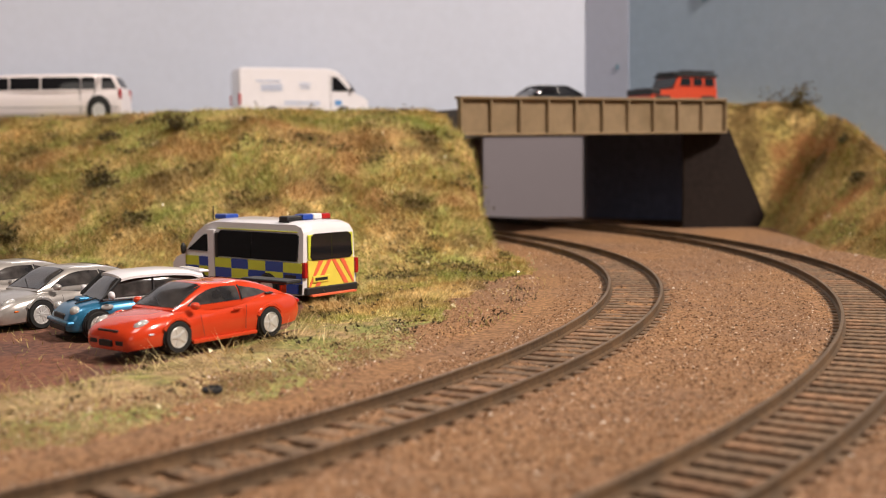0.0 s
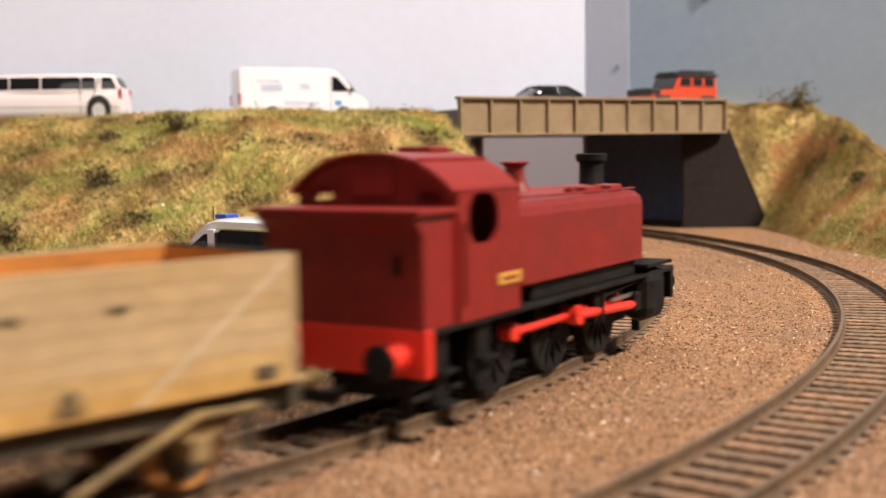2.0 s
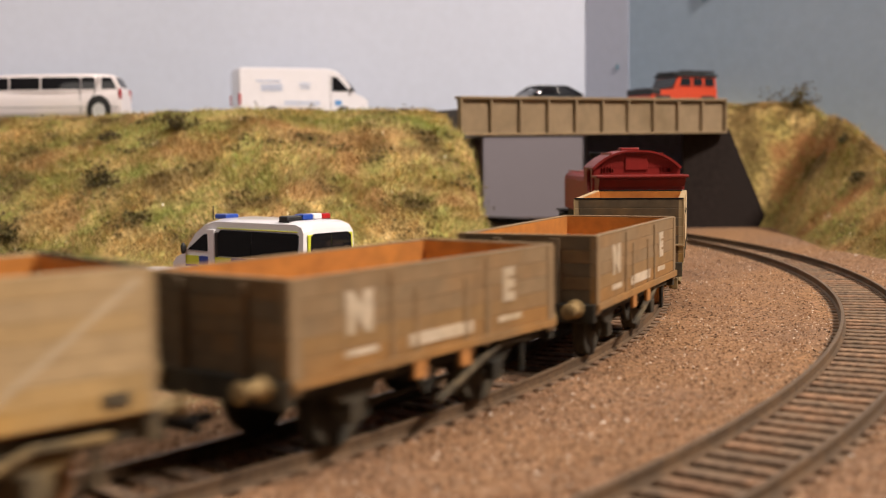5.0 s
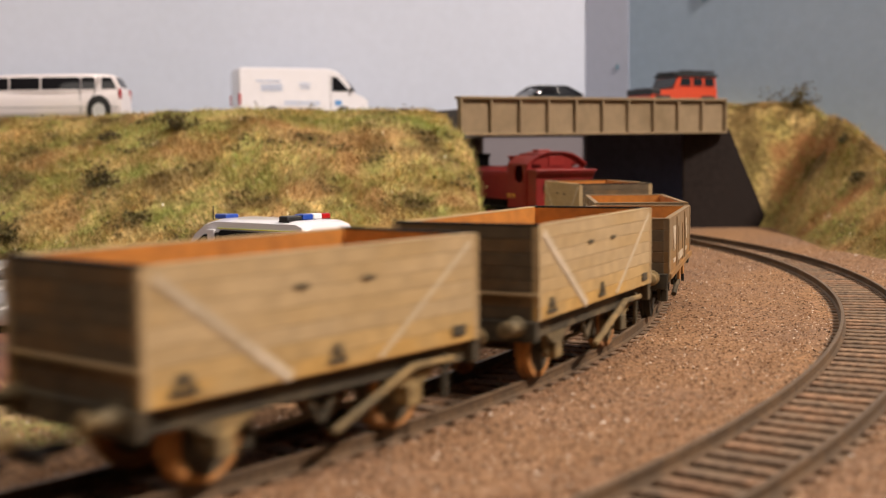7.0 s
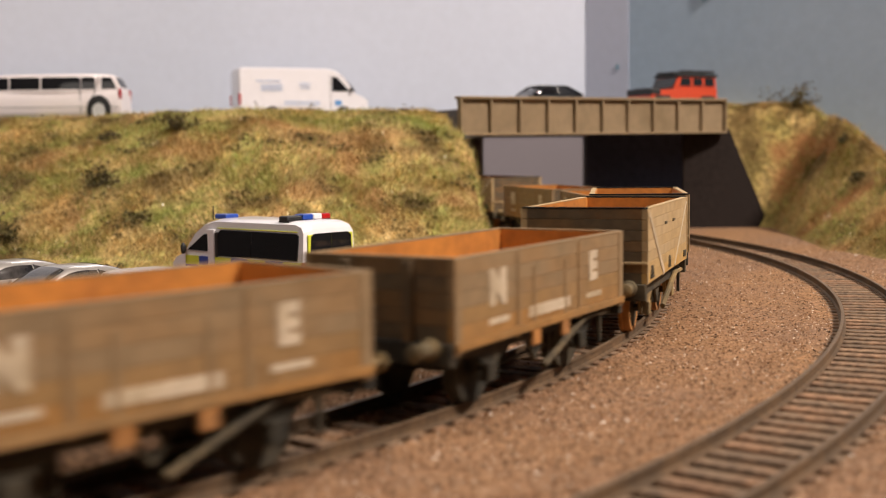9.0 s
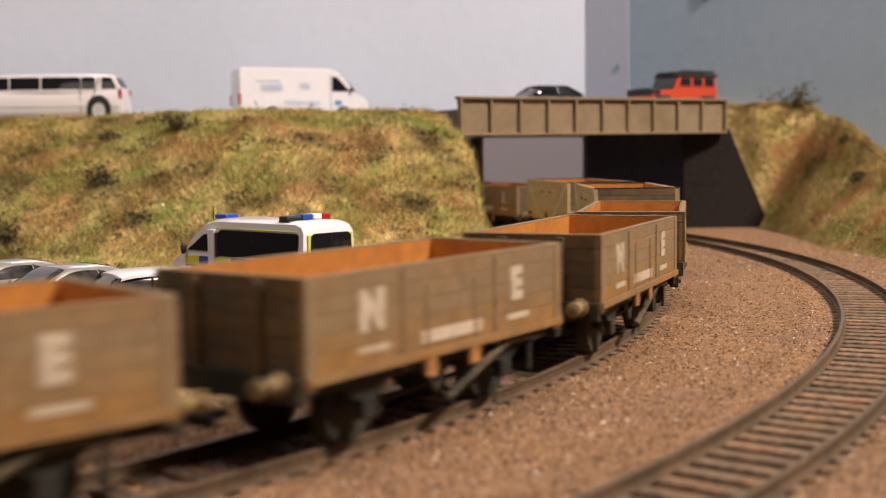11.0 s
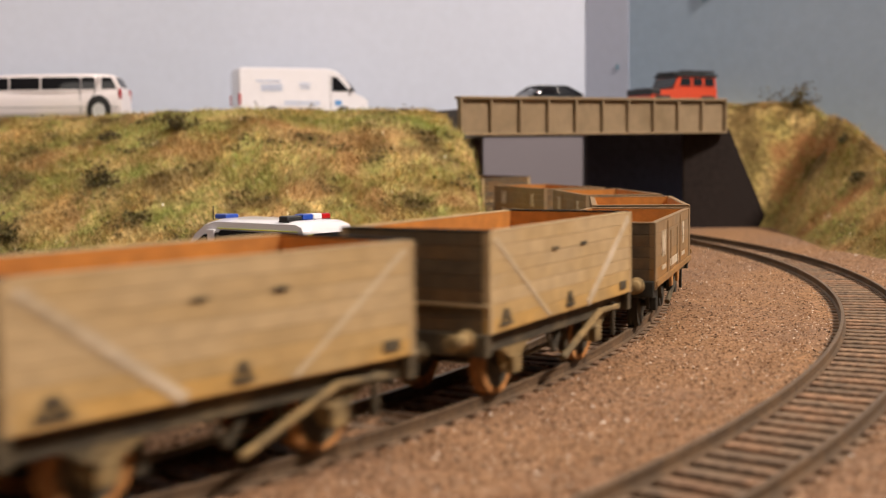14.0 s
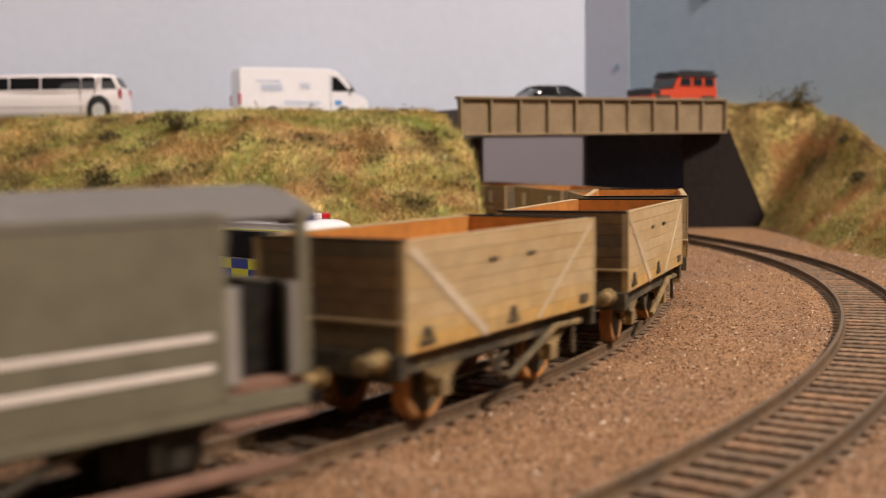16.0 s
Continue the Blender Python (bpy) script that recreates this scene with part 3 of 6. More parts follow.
def tan_wagon(label, slash):
    """Seven-plank open wagon; slash: the end to which the bold white stroke belongs."""
    w = thing("open_wagon", label, "wagon", "goods wagons of the train")
    half, width, z0, z1 = 34.7, 31.0, 13.6, 31.6
    underframe(w, half)
    plank_body(w, half, width, z0, z1, 7, (TAN_LOW, TAN_MID, TAN), SHADED_END)
    for y in (-1, 1):
        for x in (-1, 1):
            part("corner_plate", boxed(x * half - 0.9 if x > 0 else -half - 0.12, half + 0.12 if x > 0 else -half + 0.9, y * width / 2 - 0.15, y * width / 2 + 0.15, z0, z1, bevel=0.08), TAN, w)
        for x in (-1, 1):
            bold = x == slash
            a, b = Vector((x * 32.8, z1 - 1.2)), Vector((x * 9.5, z0 + 0.4))
            d = b - a
            bm = boxed(0, d.length, -0.12, 0.12, -(0.85 if bold else 0.3), 0.85 if bold else 0.3)
            mm = Matrix.Translation((a.x, y * (width / 2 + 0.08), a.y)) @ Matrix.Rotation(-math.atan2(d.y, d.x), 4, "Y")
            bmesh.ops.transform(bm, matrix=mm, verts=bm.verts)
            part("diagonal_stroke", bm, WHITE if bold else PALE_TAN, w, "faded white diagonal stroke" if bold else "faint tan diagonal stroke")
        part("tie_plate", boxed(27.6, 31.2, y * (width / 2 + 0.1) - 0.25, y * (width / 2 + 0.1) + 0.25, 14.8, 16.6, bevel=0.15), FRAME, w)
        for x, s in ((-28.5, 1.0), (0.0, 0.78)):
            bm = bmesh.new()
            box(bm, x - 2.4 * s, x + 2.4 * s, y * (width / 2 + 0.1) - 0.25, y * (width / 2 + 0.1) + 0.25, 14.6, 15.2)
            prism(bm, [(x - 2.0 * s, 15.2), (x - 0.7 * s, 17.6), (x + 0.7 * s, 17.6), (x + 2.0 * s, 15.2), (x + 1.0 * s, 15.2), (x, 16.6), (x - 1.0 * s, 15.2)],
                  y * (width / 2 + 0.1) - 0.25, y * (width / 2 + 0.1) + 0.25)
            part("door_catch", bm, FRAME, w)
        for x in (-7, 7):
            part("latch", boxed(x - 1.3, x + 1.3, y * (width / 2 + 0.1) - 0.3, y * (width / 2 + 0.1) + 0.3, 26.4, 27.1, bevel=0.1), FRAME, w)
        part("top_rail", boxed(-half, half, y * (width / 2 - 0.7) - 0.8, y * (width / 2 - 0.7) + 0.8, z1 - 0.05, z1 + 0.2, bevel=0.08), TAN, w)
    for x in (-1, 1):
        part("end_rail", boxed(x * (half - 0.7) - 0.8, x * (half - 0.7) + 0.8, -width / 2, width / 2, z1 - 0.05, z1 + 0.35, bevel=0.08), BLACK, w, "dark worn capping strip")
        part("end_ledge", boxed(x * half - 0.5, x * half + 0.5, -width / 2, width / 2, 18.3, 18.9, bevel=0.1), TAN, w)
    return w


def lettered_wagon(label):
    """Five-plank open wagon with big white letters."""
    w = thing("open_wagon", label, "wagon", "goods wagons of the train")
    half, width, z0, z1 = 36.7, 31.0, 13.6, 27.7
    underframe(w, half, DARK_FRAME)
    plank_body(w, half, width, z0, z1, 5, (GREY_LOW, GREY_MID, GREY), SHADED_END)
    for y in (-1, 1):
        yy = y * width / 2
        for x in (-1, 1):
            part("corner_plate", boxed(x * half - 2.2 if x > 0 else -half - 0.15, half + 0.15 if x > 0 else -half + 2.2, yy - 0.2, yy + 0.2, z0 - 2.2, z1, bevel=0.1), GREY, w)
            part("door_strap", boxed(x * 13.5 - 0.5, x * 13.5 + 0.5, yy - 0.3, yy + 0.3, z0 - 2, z1 - 0.5, bevel=0.1), GREY, w)
            part("door_hinge", boxed(x * 7 - 0.5, x * 7 + 0.5, yy - 0.25, yy + 0.25, z0, z1 - 3.5, bevel=0.1), GREY, w)
            part("door_stop", boxed(x * 6.5 - 1.6, x * 6.5 + 1.6, yy - 0.5, yy + 0.3, 9.2, 12.4, bevel=0.2), RUST, w)
            bm = bmesh.new()
            box(bm, -3.8, 3.8, yy - 0.14, yy + 0.14, 15.2, 16.3)
            bmesh.ops.translate(bm, vec=(x * 21, 0, 0), verts=bm.verts)
            part("painted_bar", bm, WHITE, w, "small faded cream lettering bar")
        part("number_panel", boxed(-9, 9, yy - 0.16, yy + 0.16, 14.6, 16.7), WHITE, w, "long faded cream lettering bar")
        lettering("N", 7.6, side_plane((-24.5 if y < 0 else 24.5), yy + y * 0.12, 19.2), WHITE, w, "faded white letter N", 0.0007)
        lettering("E", 7.6, side_plane((18.5 if y < 0 else -18.5), yy + y * 0.12, 19.2), WHITE, w, "faded white letter E")
        part("top_rail", boxed(-half, half, y * (width / 2 - 0.7) - 0.8, y * (width / 2 - 0.7) + 0.8, z1 - 0.05, z1 + 0.2, bevel=0.08), GREY, w)
        part("side_rail", boxed(-half, half, yy - 0.7, yy + 0.15, 12.2, 13.6, bevel=0.1), GREY_LOW, w, "ochre-dusted bottom side rail")
    for x in (-1, 1):
        part("end_rail", boxed(x * (half - 0.7) - 0.8, x * (half - 0.7) + 0.8, -width / 2, width / 2, z1 - 0.05, z1 + 0.3, bevel=0.08), GREY, w)
        for y in (-6.5, 6.5):
            part("end_post", boxed(x * half - 0.9, x * half + 0.9, y - 1.0, y + 1.0, 10, z1 - 0.4, bevel=0.2), SHADED_END, w)
    return w


def arc_outline(half, z_side, z_top, n=12):
    """A roof section: from one eave over the crown to the other."""
    return [(half * (1 - 2 * k / n), z_side + (z_top - z_side) * (1 - abs(1 - 2 * k / n) ** 2.6)) for k in range(n + 1)]


def cross(bm, outline, x0, x1):
    """An outline in y and z made solid along x."""
    vs = prism(bm, outline, x0, x1)
    bmesh.ops.transform(bm, matrix=Matrix.Rotation(-math.pi / 2, 4, "Z"), verts=vs)
    return vs


crank_rods, cross_heads = [], []


def locomotive():
    lo = thing("steam_locomotive", "maroon pannier tank steam locomotive with black chassis and red rods", "locomotive")
    part("running_plate", boxed(-50, 64.5, -16.2, 16.2, 16.2, 17.2, bevel=0.2), BLACK, lo)
    part("chassis", boxed(-46, 60, -6.2, 6.2, 4.5, 16.4, bevel=0.4), BLACK, lo)
    part("buffer_beam", boxed(-51.3, -49.3, -16.3, 16.3, 9.6, 17.4, bevel=0.2), RED, lo, "bright red buffer beam")
    part("front_buffer_beam", boxed(64.5, 66.5, -16.0, 16.0, 9.6, 17.4, bevel=0.2), BLACK, lo, "black front buffer beam")
    for x in (-16.5, 9.5, 35):
        wheelset(lo, x, 9.2, BLACK, spokes=12)
    for y in (-1, 1):
        part("cylinder", boxed(46.5, 59.5, y * 13.3 - 3.9, y * 13.3 + 3.9, 5.6, 18.4, bevel=3.2), BLACK, lo, "black outside cylinder")
        part("cylinder_cap", boxed(45, 61.5, y * 13.2 - 4.2, y * 13.4 + 4.4, 18.6, 19.4, bevel=0.2), BLACK, lo)
        part("slide_bar", boxed(31, 46, y * 13.8 - 0.5, y * 13.8 + 0.5, 12.2, 13.0, bevel=0.1), STEEL, lo)
        part("piston_rod", rodded((36, y * 13.8, 10.6), (46, y * 13.8, 10.6), 0.5, seg=8), STEEL, lo)
        bm = bmesh.new()
        rod(bm, (-26, y * 12.2, 0), (25.5, y * 12.2, 0), 1.0, seg=8)
        for x in (-26, 0, 25.5):
            rod(bm, (x, y * 10.6, 0), (x, y * 13.2, 0), 1.8, seg=14)
        crank_rods.append((part("coupling_rod", bm, RED, lo, "red coupling rod"), False))
        bm = bmesh.new()
        rod(bm, (0, y * 14.2, 0), (33, y * 14.2, 0), 1.0, seg=8)
        rod(bm, (0, y * 12.8, 0), (0, y * 15.0, 0), 2.1, seg=14)
        crank_rods.append((part("connecting_rod", bm, RED, lo, "red connecting rod"), True))
        cross_heads.append(part("crosshead", boxed(-2, 2, y * 14.0 - 1.2, y * 14.0 + 1.2, 8.8, 13.0, bevel=0.3), BLACK, lo))
        bm = bmesh.new()
        box(bm, 21, 25, y * 13.6 - 1, y * 13.6 + 1, 9, 16.4, bevel=0.4)
        rod(bm, (23, y * 14.4, 14.2), (46, y * 14.2, 15.4), 0.55, seg=6)
        rod(bm, (23, y * 15.0, 9), (24, y * 15.0, 15.4), 0.6, seg=6)
        part("valve_gear", bm, BLACK, lo)
        part("sandbox", boxed(19, 24, y * 9 - 3, y * 9 + 3, 8, 16.4, bevel=0.6), BLACK, lo)
        bm = boxed(-46, -42, y * 14.2 - 0.4, y * 14.2 + 0.4, 4.0, 16.4, bevel=0.15)
        for z in (4.0, 9.4):
            box(bm, -46.5, -41.5, y * 15.2 - 1.3, y * 15.2 + 1.3, z, z + 0.7, bevel=0.15)
        part("frame_step", bm, BLACK, lo)
        bm = boxed(-32, -27, y * 14.2 - 0.4, y * 14.2 + 0.4, 4.0, 16.4, bevel=0.15)
        for z in (4.0, 9.4):
            box(bm, -32.5, -26.5, y * 15.2 - 1.3, y * 15.2 + 1.3, z, z + 0.7, bevel=0.15)
        part("cab_step", bm, BLACK, lo)
        part("brake_rigging", boxed(-44, 28, y * 7.4 - 0.6, y * 7.4 + 0.6, 3.0, 4.0, bevel=0.2), BLACK, lo)
        part("tank_support", boxed(-10, 44, y * 12 - 2.6, y * 12 + 2.6, 17.2, 21.2, bevel=0.4), BLACK, lo)
        bm = bmesh.new()
        cross(bm, [(y * 6, 21.0), (y * 15.2, 21.0), (y * 15.9, 21.6), (y * 15.9, 33.6), (y * 15.4, 35.2), (y * 13.9, 36.2), (y * 6, 37.4)], -18.5, 45)
        part("pannier_tank", bm, MAROON, lo, "maroon slab-sided water tank")
        part("tank_lip", boxed(-16.5, 45.2, y * 15.9 - 0.15, y * 15.9 + 0.15, 21.0, 21.6), MAROON, lo)
        part("handrail", rodded((-14, y * 14.2, 37.0), (44, y * 14.2, 37.0), 0.28, seg=6), MAROON, lo)
    bm = bmesh.new()
    lathe(bm, [(9.6, -17), (9.6, 46)], 28, Matrix.Translation((0, 0, 28.2)) @ Matrix.Rotation(math.pi / 2, 4, "Y"))
    part("boiler", bm, MAROON, lo, smooth=True)
    bm = bmesh.new()
    lathe(bm, [(10.3, 44), (10.3, 60), (9.9, 60.7), (8.8, 60.9), (8.2, 61.7), (4, 62.7), (0.6, 63.1)], 28, Matrix.Translation((0, 0, 27.4)) @ Matrix.Rotation(math.pi / 2, 4, "Y"))
    rod(bm, (61, 0, 27.4), (63.5, 0, 27.4), 0.5, seg=8)
    rod(bm, (63, -2.4, 27.4), (63, 2.4, 27.4), 0.35, seg=6)
    part("smokebox", bm, BLACK, lo, "black smokebox with a dished door", smooth=True)
    part("smokebox_saddle", boxed(46, 58, -8.5, 8.5, 16.5, 22, bevel=0.6), BLACK, lo)
    bm = bmesh.new()
    lathe(bm, [(4.6, -1.4), (3.5, 0), (3.0, 1.0), (2.9, 6.0), (3.7, 6.6), (3.8, 8.0), (3.3, 8.3), (2.3, 8.3), (2.2, 6)], 22, Matrix.Translation((53, 0, 36.6)))
    part("chimney", bm, BLACK, lo, "black flared chimney", smooth=True)
    bm = bmesh.new()
    lathe(bm, [(4.0, 0), (3.4, 0.8), (2.6, 1.8), (2.1, 3.0), (2.0, 5.2), (3.2, 6.2), (2.8, 6.5)], 20, Matrix.Translation((12, 0, 37.0)))
    part("safety_valve", bm, MAROON, lo, smooth=True)
    part("whistle_pipe", rodded((1, -6, 37), (1, -6, 41), 0.8, seg=10), MAROON, lo)
    for x in (24, 38):
        part("tank_filler", boxed(x - 3.4, x + 3.4, -12.5, -7.5, 36.2, 38.0, bevel=0.5), MAROON, lo)
        part("lifting_ring", boxed(x - 7, x - 5, -11, -9, 36.2, 37.8, bevel=0.4), MAROON, lo)
    for y in (-1, 1):
        bm = bmesh.new()
        y0, y1 = y * 16.0 - 0.4, y * 16.0 + 0.4
        box(bm, -41, -18.5, y0, y1, 17.2, 30.0)
        box(bm, -41, -37.6, y0, y1, 30.0, 39.7)
        box(bm, -26.8, -18.5, y0, y1, 30.0, 39.7)
        box(bm, -37.6, -26.8, y0, y1, 38.7, 39.7)
        for cx, cz, sx, sz in ((-37.6, 30, 1, 1), (-26.8, 30, -1, 1), (-37.6, 38.7, 1, -1), (-26.8, 38.7, -1, -1)):
            pts = [(cx, cz)] + [(cx + sx * 3.6 * (1 - math.sin(a)), cz + sz * 3.6 * (1 - math.cos(a))) for a in [k * math.pi / 10 for k in range(6)]]
            prism(bm, pts, y0, y1)
        part("cab_side", bm, MAROON, lo, "maroon cab side with a rounded doorway")
        part("number_plate", boxed(-27.4, -18.6, y * 16.55 - 0.2, y * 16.55 + 0.2, 22.2, 24.2, bevel=0.1), BRASS, lo, "yellow brass plate with plain bar")
        part("plate_bar", boxed(-25.8, -20.2, y * 16.75 - 0.1, y * 16.75 + 0.1, 22.9, 23.5), MAROON, lo)
        part("grab_rail", rodded((-39.4, y * 16.9, 20), (-39.4, y * 16.9, 34), 0.3, seg=6), MAROON, lo)
    arc = arc_outline(16.2, 39.2, 45.0)
    bm = bmesh.new()
    cross(bm, [(-16.0, 17.2), (16.0, 17.2)] + [(a * 0.97, z - 0.3) for a, z in arc], -19.3, -18.4)
    part("cab_front", bm, MAROON, lo)
    bm = bmesh.new()
    x0, x1 = -41.4, -40.6
    box(bm, x0, x1, -15.8, 15.8, 17.2, 36.8)
    box(bm, x0, x1, -15.8, 15.8, 36.8, 37.4)
    for a, b in ((-15.8, -13.4), (-8.6, 8.6), (13.4, 15.8)):
        box(bm, x0, x1, a, b, 37.4, 39.3)
    cross(bm, [(a * 0.96, z - 0.3) for a, z in arc], x0, x1)
    part("cab_rear", bm, MAROON, lo, "maroon arched cab rear with two windows")
    part("rear_panel", boxed(-41.9, -41.3, -4.2, 4.2, 38.2, 43.6, bevel=0.2), MAROON, lo)
    rivet = None
    for k in range(13):
        a = math.pi * (k + 0.7) / 13.4
        m = Matrix.Translation((-41.55, 14.6 * math.cos(a), 39.2 + 5.0 * (1 - abs(14.6 * math.cos(a) / 16.2) ** 2.6)))
        if rivet is None:
            rivet = part("rivet", boxed(-0.25, 0.25, -0.25, 0.25, -0.25, 0.25, bevel=0.1), MAROON, lo)
            rivet.location = m.translation * MM
        else:
            again(rivet, "rivet", m, lo)
    for y in (-1, 1):
        for k in range(9):
            again(rivet, "rivet", Matrix.Translation((-51.5, y * 14.9, 18.5 + k * 1.7)), lo)
    for y in (-11, 11):
        bar = None
        for yy in (-1.6, -0.5, 0.6, 1.7):
            m = Matrix.Translation((-41.6, y + yy, 38.8))
            if bar is None:
                bar = part("window_bar", rodded((0, 0, -1.6), (0, 0, 1.2), 0.16, seg=6), MAROON, lo)
                bar.location = m.translation * MM
            else:
                again(bar, "window_bar", m, lo)
    bm = bmesh.new()
    outer = arc_outline(16.7, 39.2, 45.6, 16)
    inner = [(a * 0.96, z - 0.7) for a, z in outer][::-1]
    cross(bm, outer + inner, -43.0, -18.6)
    part("cab_roof", bm, MAROON, lo, "arched maroon cab roof", smooth=True)
    part("roof_vent", boxed(-28, -21, -3.5, 3.5, 45.3, 46.6, bevel=0.4), MAROON, lo)
    for y in (-9.5, 9.5):
        part("rain_strip", boxed(-42.5, -19, y - 0.3, y + 0.3, 43.6, 44.7, bevel=0.1), MAROON, lo)
    bm = bmesh.new()
    prism(bm, [(-51.2, 17.2), (-41, 17.2), (-41, 36.2), (-53.4, 36.2), (-53.4, 34.8), (-51.2, 32.4)], -15.7, 15.7)
    part("bunker", bm, MAROON, lo, "maroon coal bunker with a flared top", smooth=False)
    part("bunker_rim", boxed(-54.0, -41.5, -16.8, 16.8, 35.6, 36.6, bevel=0.3), MAROON, lo)
    for y in (-11, 11):
        part("lamp_iron", boxed(-52.0, -51.2, y - 0.5, y + 0.5, 26, 29, bevel=0.1), BLACK, lo)
    for end, x in ((-1, -51.3), (1, 66.5)):
        for y in (-11.2, 11.2):
            bm = bmesh.new()
            lathe(bm, [(2.6, 0), (2.6, 0.7), (2.0, 1.1), (1.9, 4.8), (1.0, 5.0)], 18, Matrix.Translation((x, y, 12.8)) @ Matrix.Rotation(end * math.pi / 2, 4, "Y"))
            part("buffer_housing", bm, RED, lo, "red buffer housing", smooth=True)
            bm = bmesh.new()
            lathe(bm, [(1.0, 3.6), (1.0, 5.4), (3.0, 5.8), (3.0, 6.3), (1.8, 6.7)], 20, Matrix.Translation((x, y, 12.8)) @ Matrix.Rotation(end * math.pi / 2, 4, "Y"))
            part("buffer_head", bm, BLACK, lo, "black buffer head", smooth=True)
        bm = bmesh.new()
        box(bm, min(x, x + end * 7), max(x, x + end * 7), -1.1, 1.1, 6.4, 7.4, bevel=0.15)
        box(bm, x + end * 7 - 0.6, x + end * 7 + 0.6, -4, 4, 5.8, 8.0, bevel=0.2)
        part("coupling", bm, BLACK, lo)
        part("guard_iron", boxed(x - end * 6 - 0.5, x - end * 6 + 0.5, -9.5, -7.5, 1.5, 9, bevel=0.2), BLACK, lo)
    return lo


def brake_van():
    w = thing("brake_van", "grey-green goods brake van with white handrails and open veranda", "brake van")
    half, width = 50.0, 31.6
    GREEN = material("grey_green_paint", (0.15, 0.138, 0.09), 0.7, spread=0.1, scale=30, fine=260, bump=0.12, second=(0.13, 0.12, 0.078))
    PALE = material("cream_handrail", (0.72, 0.66, 0.60), 0.6, spread=0.06, scale=60, fine=400, bump=0.1)
    ROOFG = material("grey_roof", (0.13, 0.118, 0.112), 0.8, spread=0.12, scale=30, fine=300, bump=0.15)
    DUST = material("pinkish_brown_footboard", (0.20, 0.11, 0.075), 0.85, spread=0.2, scale=40, fine=300, bump=0.2)
    POST = material("pale_grey_post", (0.30, 0.28, 0.25), 0.7, spread=0.1, scale=40, fine=300, bump=0.1)
    underframe(w, half, mat=DARK_FRAME, base=31)
    part("floor", boxed(-half, half, -width / 2, width / 2, 13.4, 15.0, bevel=0.2), DUST, w)
    for y in (-1, 1):
        yy = y * width / 2
        part("side_panel", boxed(-half + 14.6, half - 14.6, yy - 0.8, yy + 0.2, 13.0, 38.0), GREEN, w, "grey-green van side")
        part("lower_panel", boxed(-half, half, yy - 0.7, yy + 0.1, 10.9, 13.4, bevel=0.1), GREEN, w)
        for x in (-1, 1):
            part("veranda_panel", boxed(x * (half - 13.0) - 1.5, x * (half - 13.0) + 1.5, yy - 0.8, yy + 0.5, 15, 28, bevel=0.2), POST, w, "pale grey veranda side panel")
            part("end_panel", boxed(x * (half - 1.4) - 1.5, x * (half - 1.4) + 1.5, yy - 0.8, yy + 0.5, 15, 28, bevel=0.2), POST, w, "pale grey veranda side panel")
            # Black sheet behind the posts puts the recess's darkness into colour.
            part("inner_panel", boxed(x * (half - 7.2) - 5.4, x * (half - 7.2) + 5.4, yy - 3.4, yy - 2.8, 15, 28) if y > 0 else boxed(x * (half - 7.2) - 5.4, x * (half - 7.2) + 5.4, yy + 2.8, yy + 3.4, 15, 28), BLACK, w, "black sheet giving the veranda recess its shade")
            part("corner_post", boxed(x * (half - 0.9) - 0.9, x * (half - 0.9) + 0.9, yy - 1.2, yy + 0.2, 15, 38.0, bevel=0.2), GREEN, w)
            part("door_post", boxed(x * (half - 14.2) - 0.9, x * (half - 14.2) + 0.9, yy - 0.9, yy + 0.35, 13, 38.0, bevel=0.2), GREEN, w)
        part("handrail", boxed(-half + 15.6, half - 15.6, yy + y * 0.5 - 0.35, yy + y * 0.5 + 0.35, 21.4, 22.4, bevel=0.15), PALE, w, "cream white handrail")
        part("lower_handrail", boxed(-half + 15.6, half - 15.6, yy + y * 0.5 - 0.35, yy + y * 0.5 + 0.35, 17.2, 18.4, bevel=0.15), PALE, w, "cream white handrail")
        part("footboard", boxed(-half + 4, half - 4, y * 17.5 - 1.8, y * 17.5 + 1.8, 3.2, 4.2, bevel=0.15), DUST, w, "pinkish-brown footboard")
        for x in (-1, 1):
            part("step_board", boxed(x * (half - 8) - 7, x * (half - 8) + 7, y * 16.8 - 1.5, y * 16.8 + 1.5, 9.4, 10.3, bevel=0.15), DUST, w)
    for x in (-1, 1):
        part("end_wall", boxed(x * (half - 14.6) - 0.6, x * (half - 14.6) + 0.6, -width / 2 + 0.9, width / 2 - 0.9, 15, 38.0), GREEN, w)
        bm = bmesh.new()
        box(bm, x * (half - 0.6) - 0.6, x * (half - 0.6) + 0.6, -width / 2 + 1.2, width / 2 - 1.2, 15, 27.5)
        part("veranda_end", bm, GREEN, w)
        part("end_beam", boxed(x * (half - 0.6) - 0.6, x * (half - 0.6) + 0.6, -width / 2 + 1.2, width / 2 - 1.2, 35.6, 38.0), GREEN, w)
    bm = bmesh.new()
    roof = arc_outline(16.8, 37.0, 41.0, 16)
    cross(bm, roof + [(a * 0.97, z - 0.7) for a, z in roof][::-1], -half - 2, half + 2)
    part("roof", bm, ROOFG, w, "grey arched roof", smooth=True)
    return w


train = [(locomotive(), 13.6)]
T1 = "tan-grey seven-plank open wagon with white diagonal stroke and orange inside"
N1 = "weathered grey-brown open wagon with faded white letters N E"
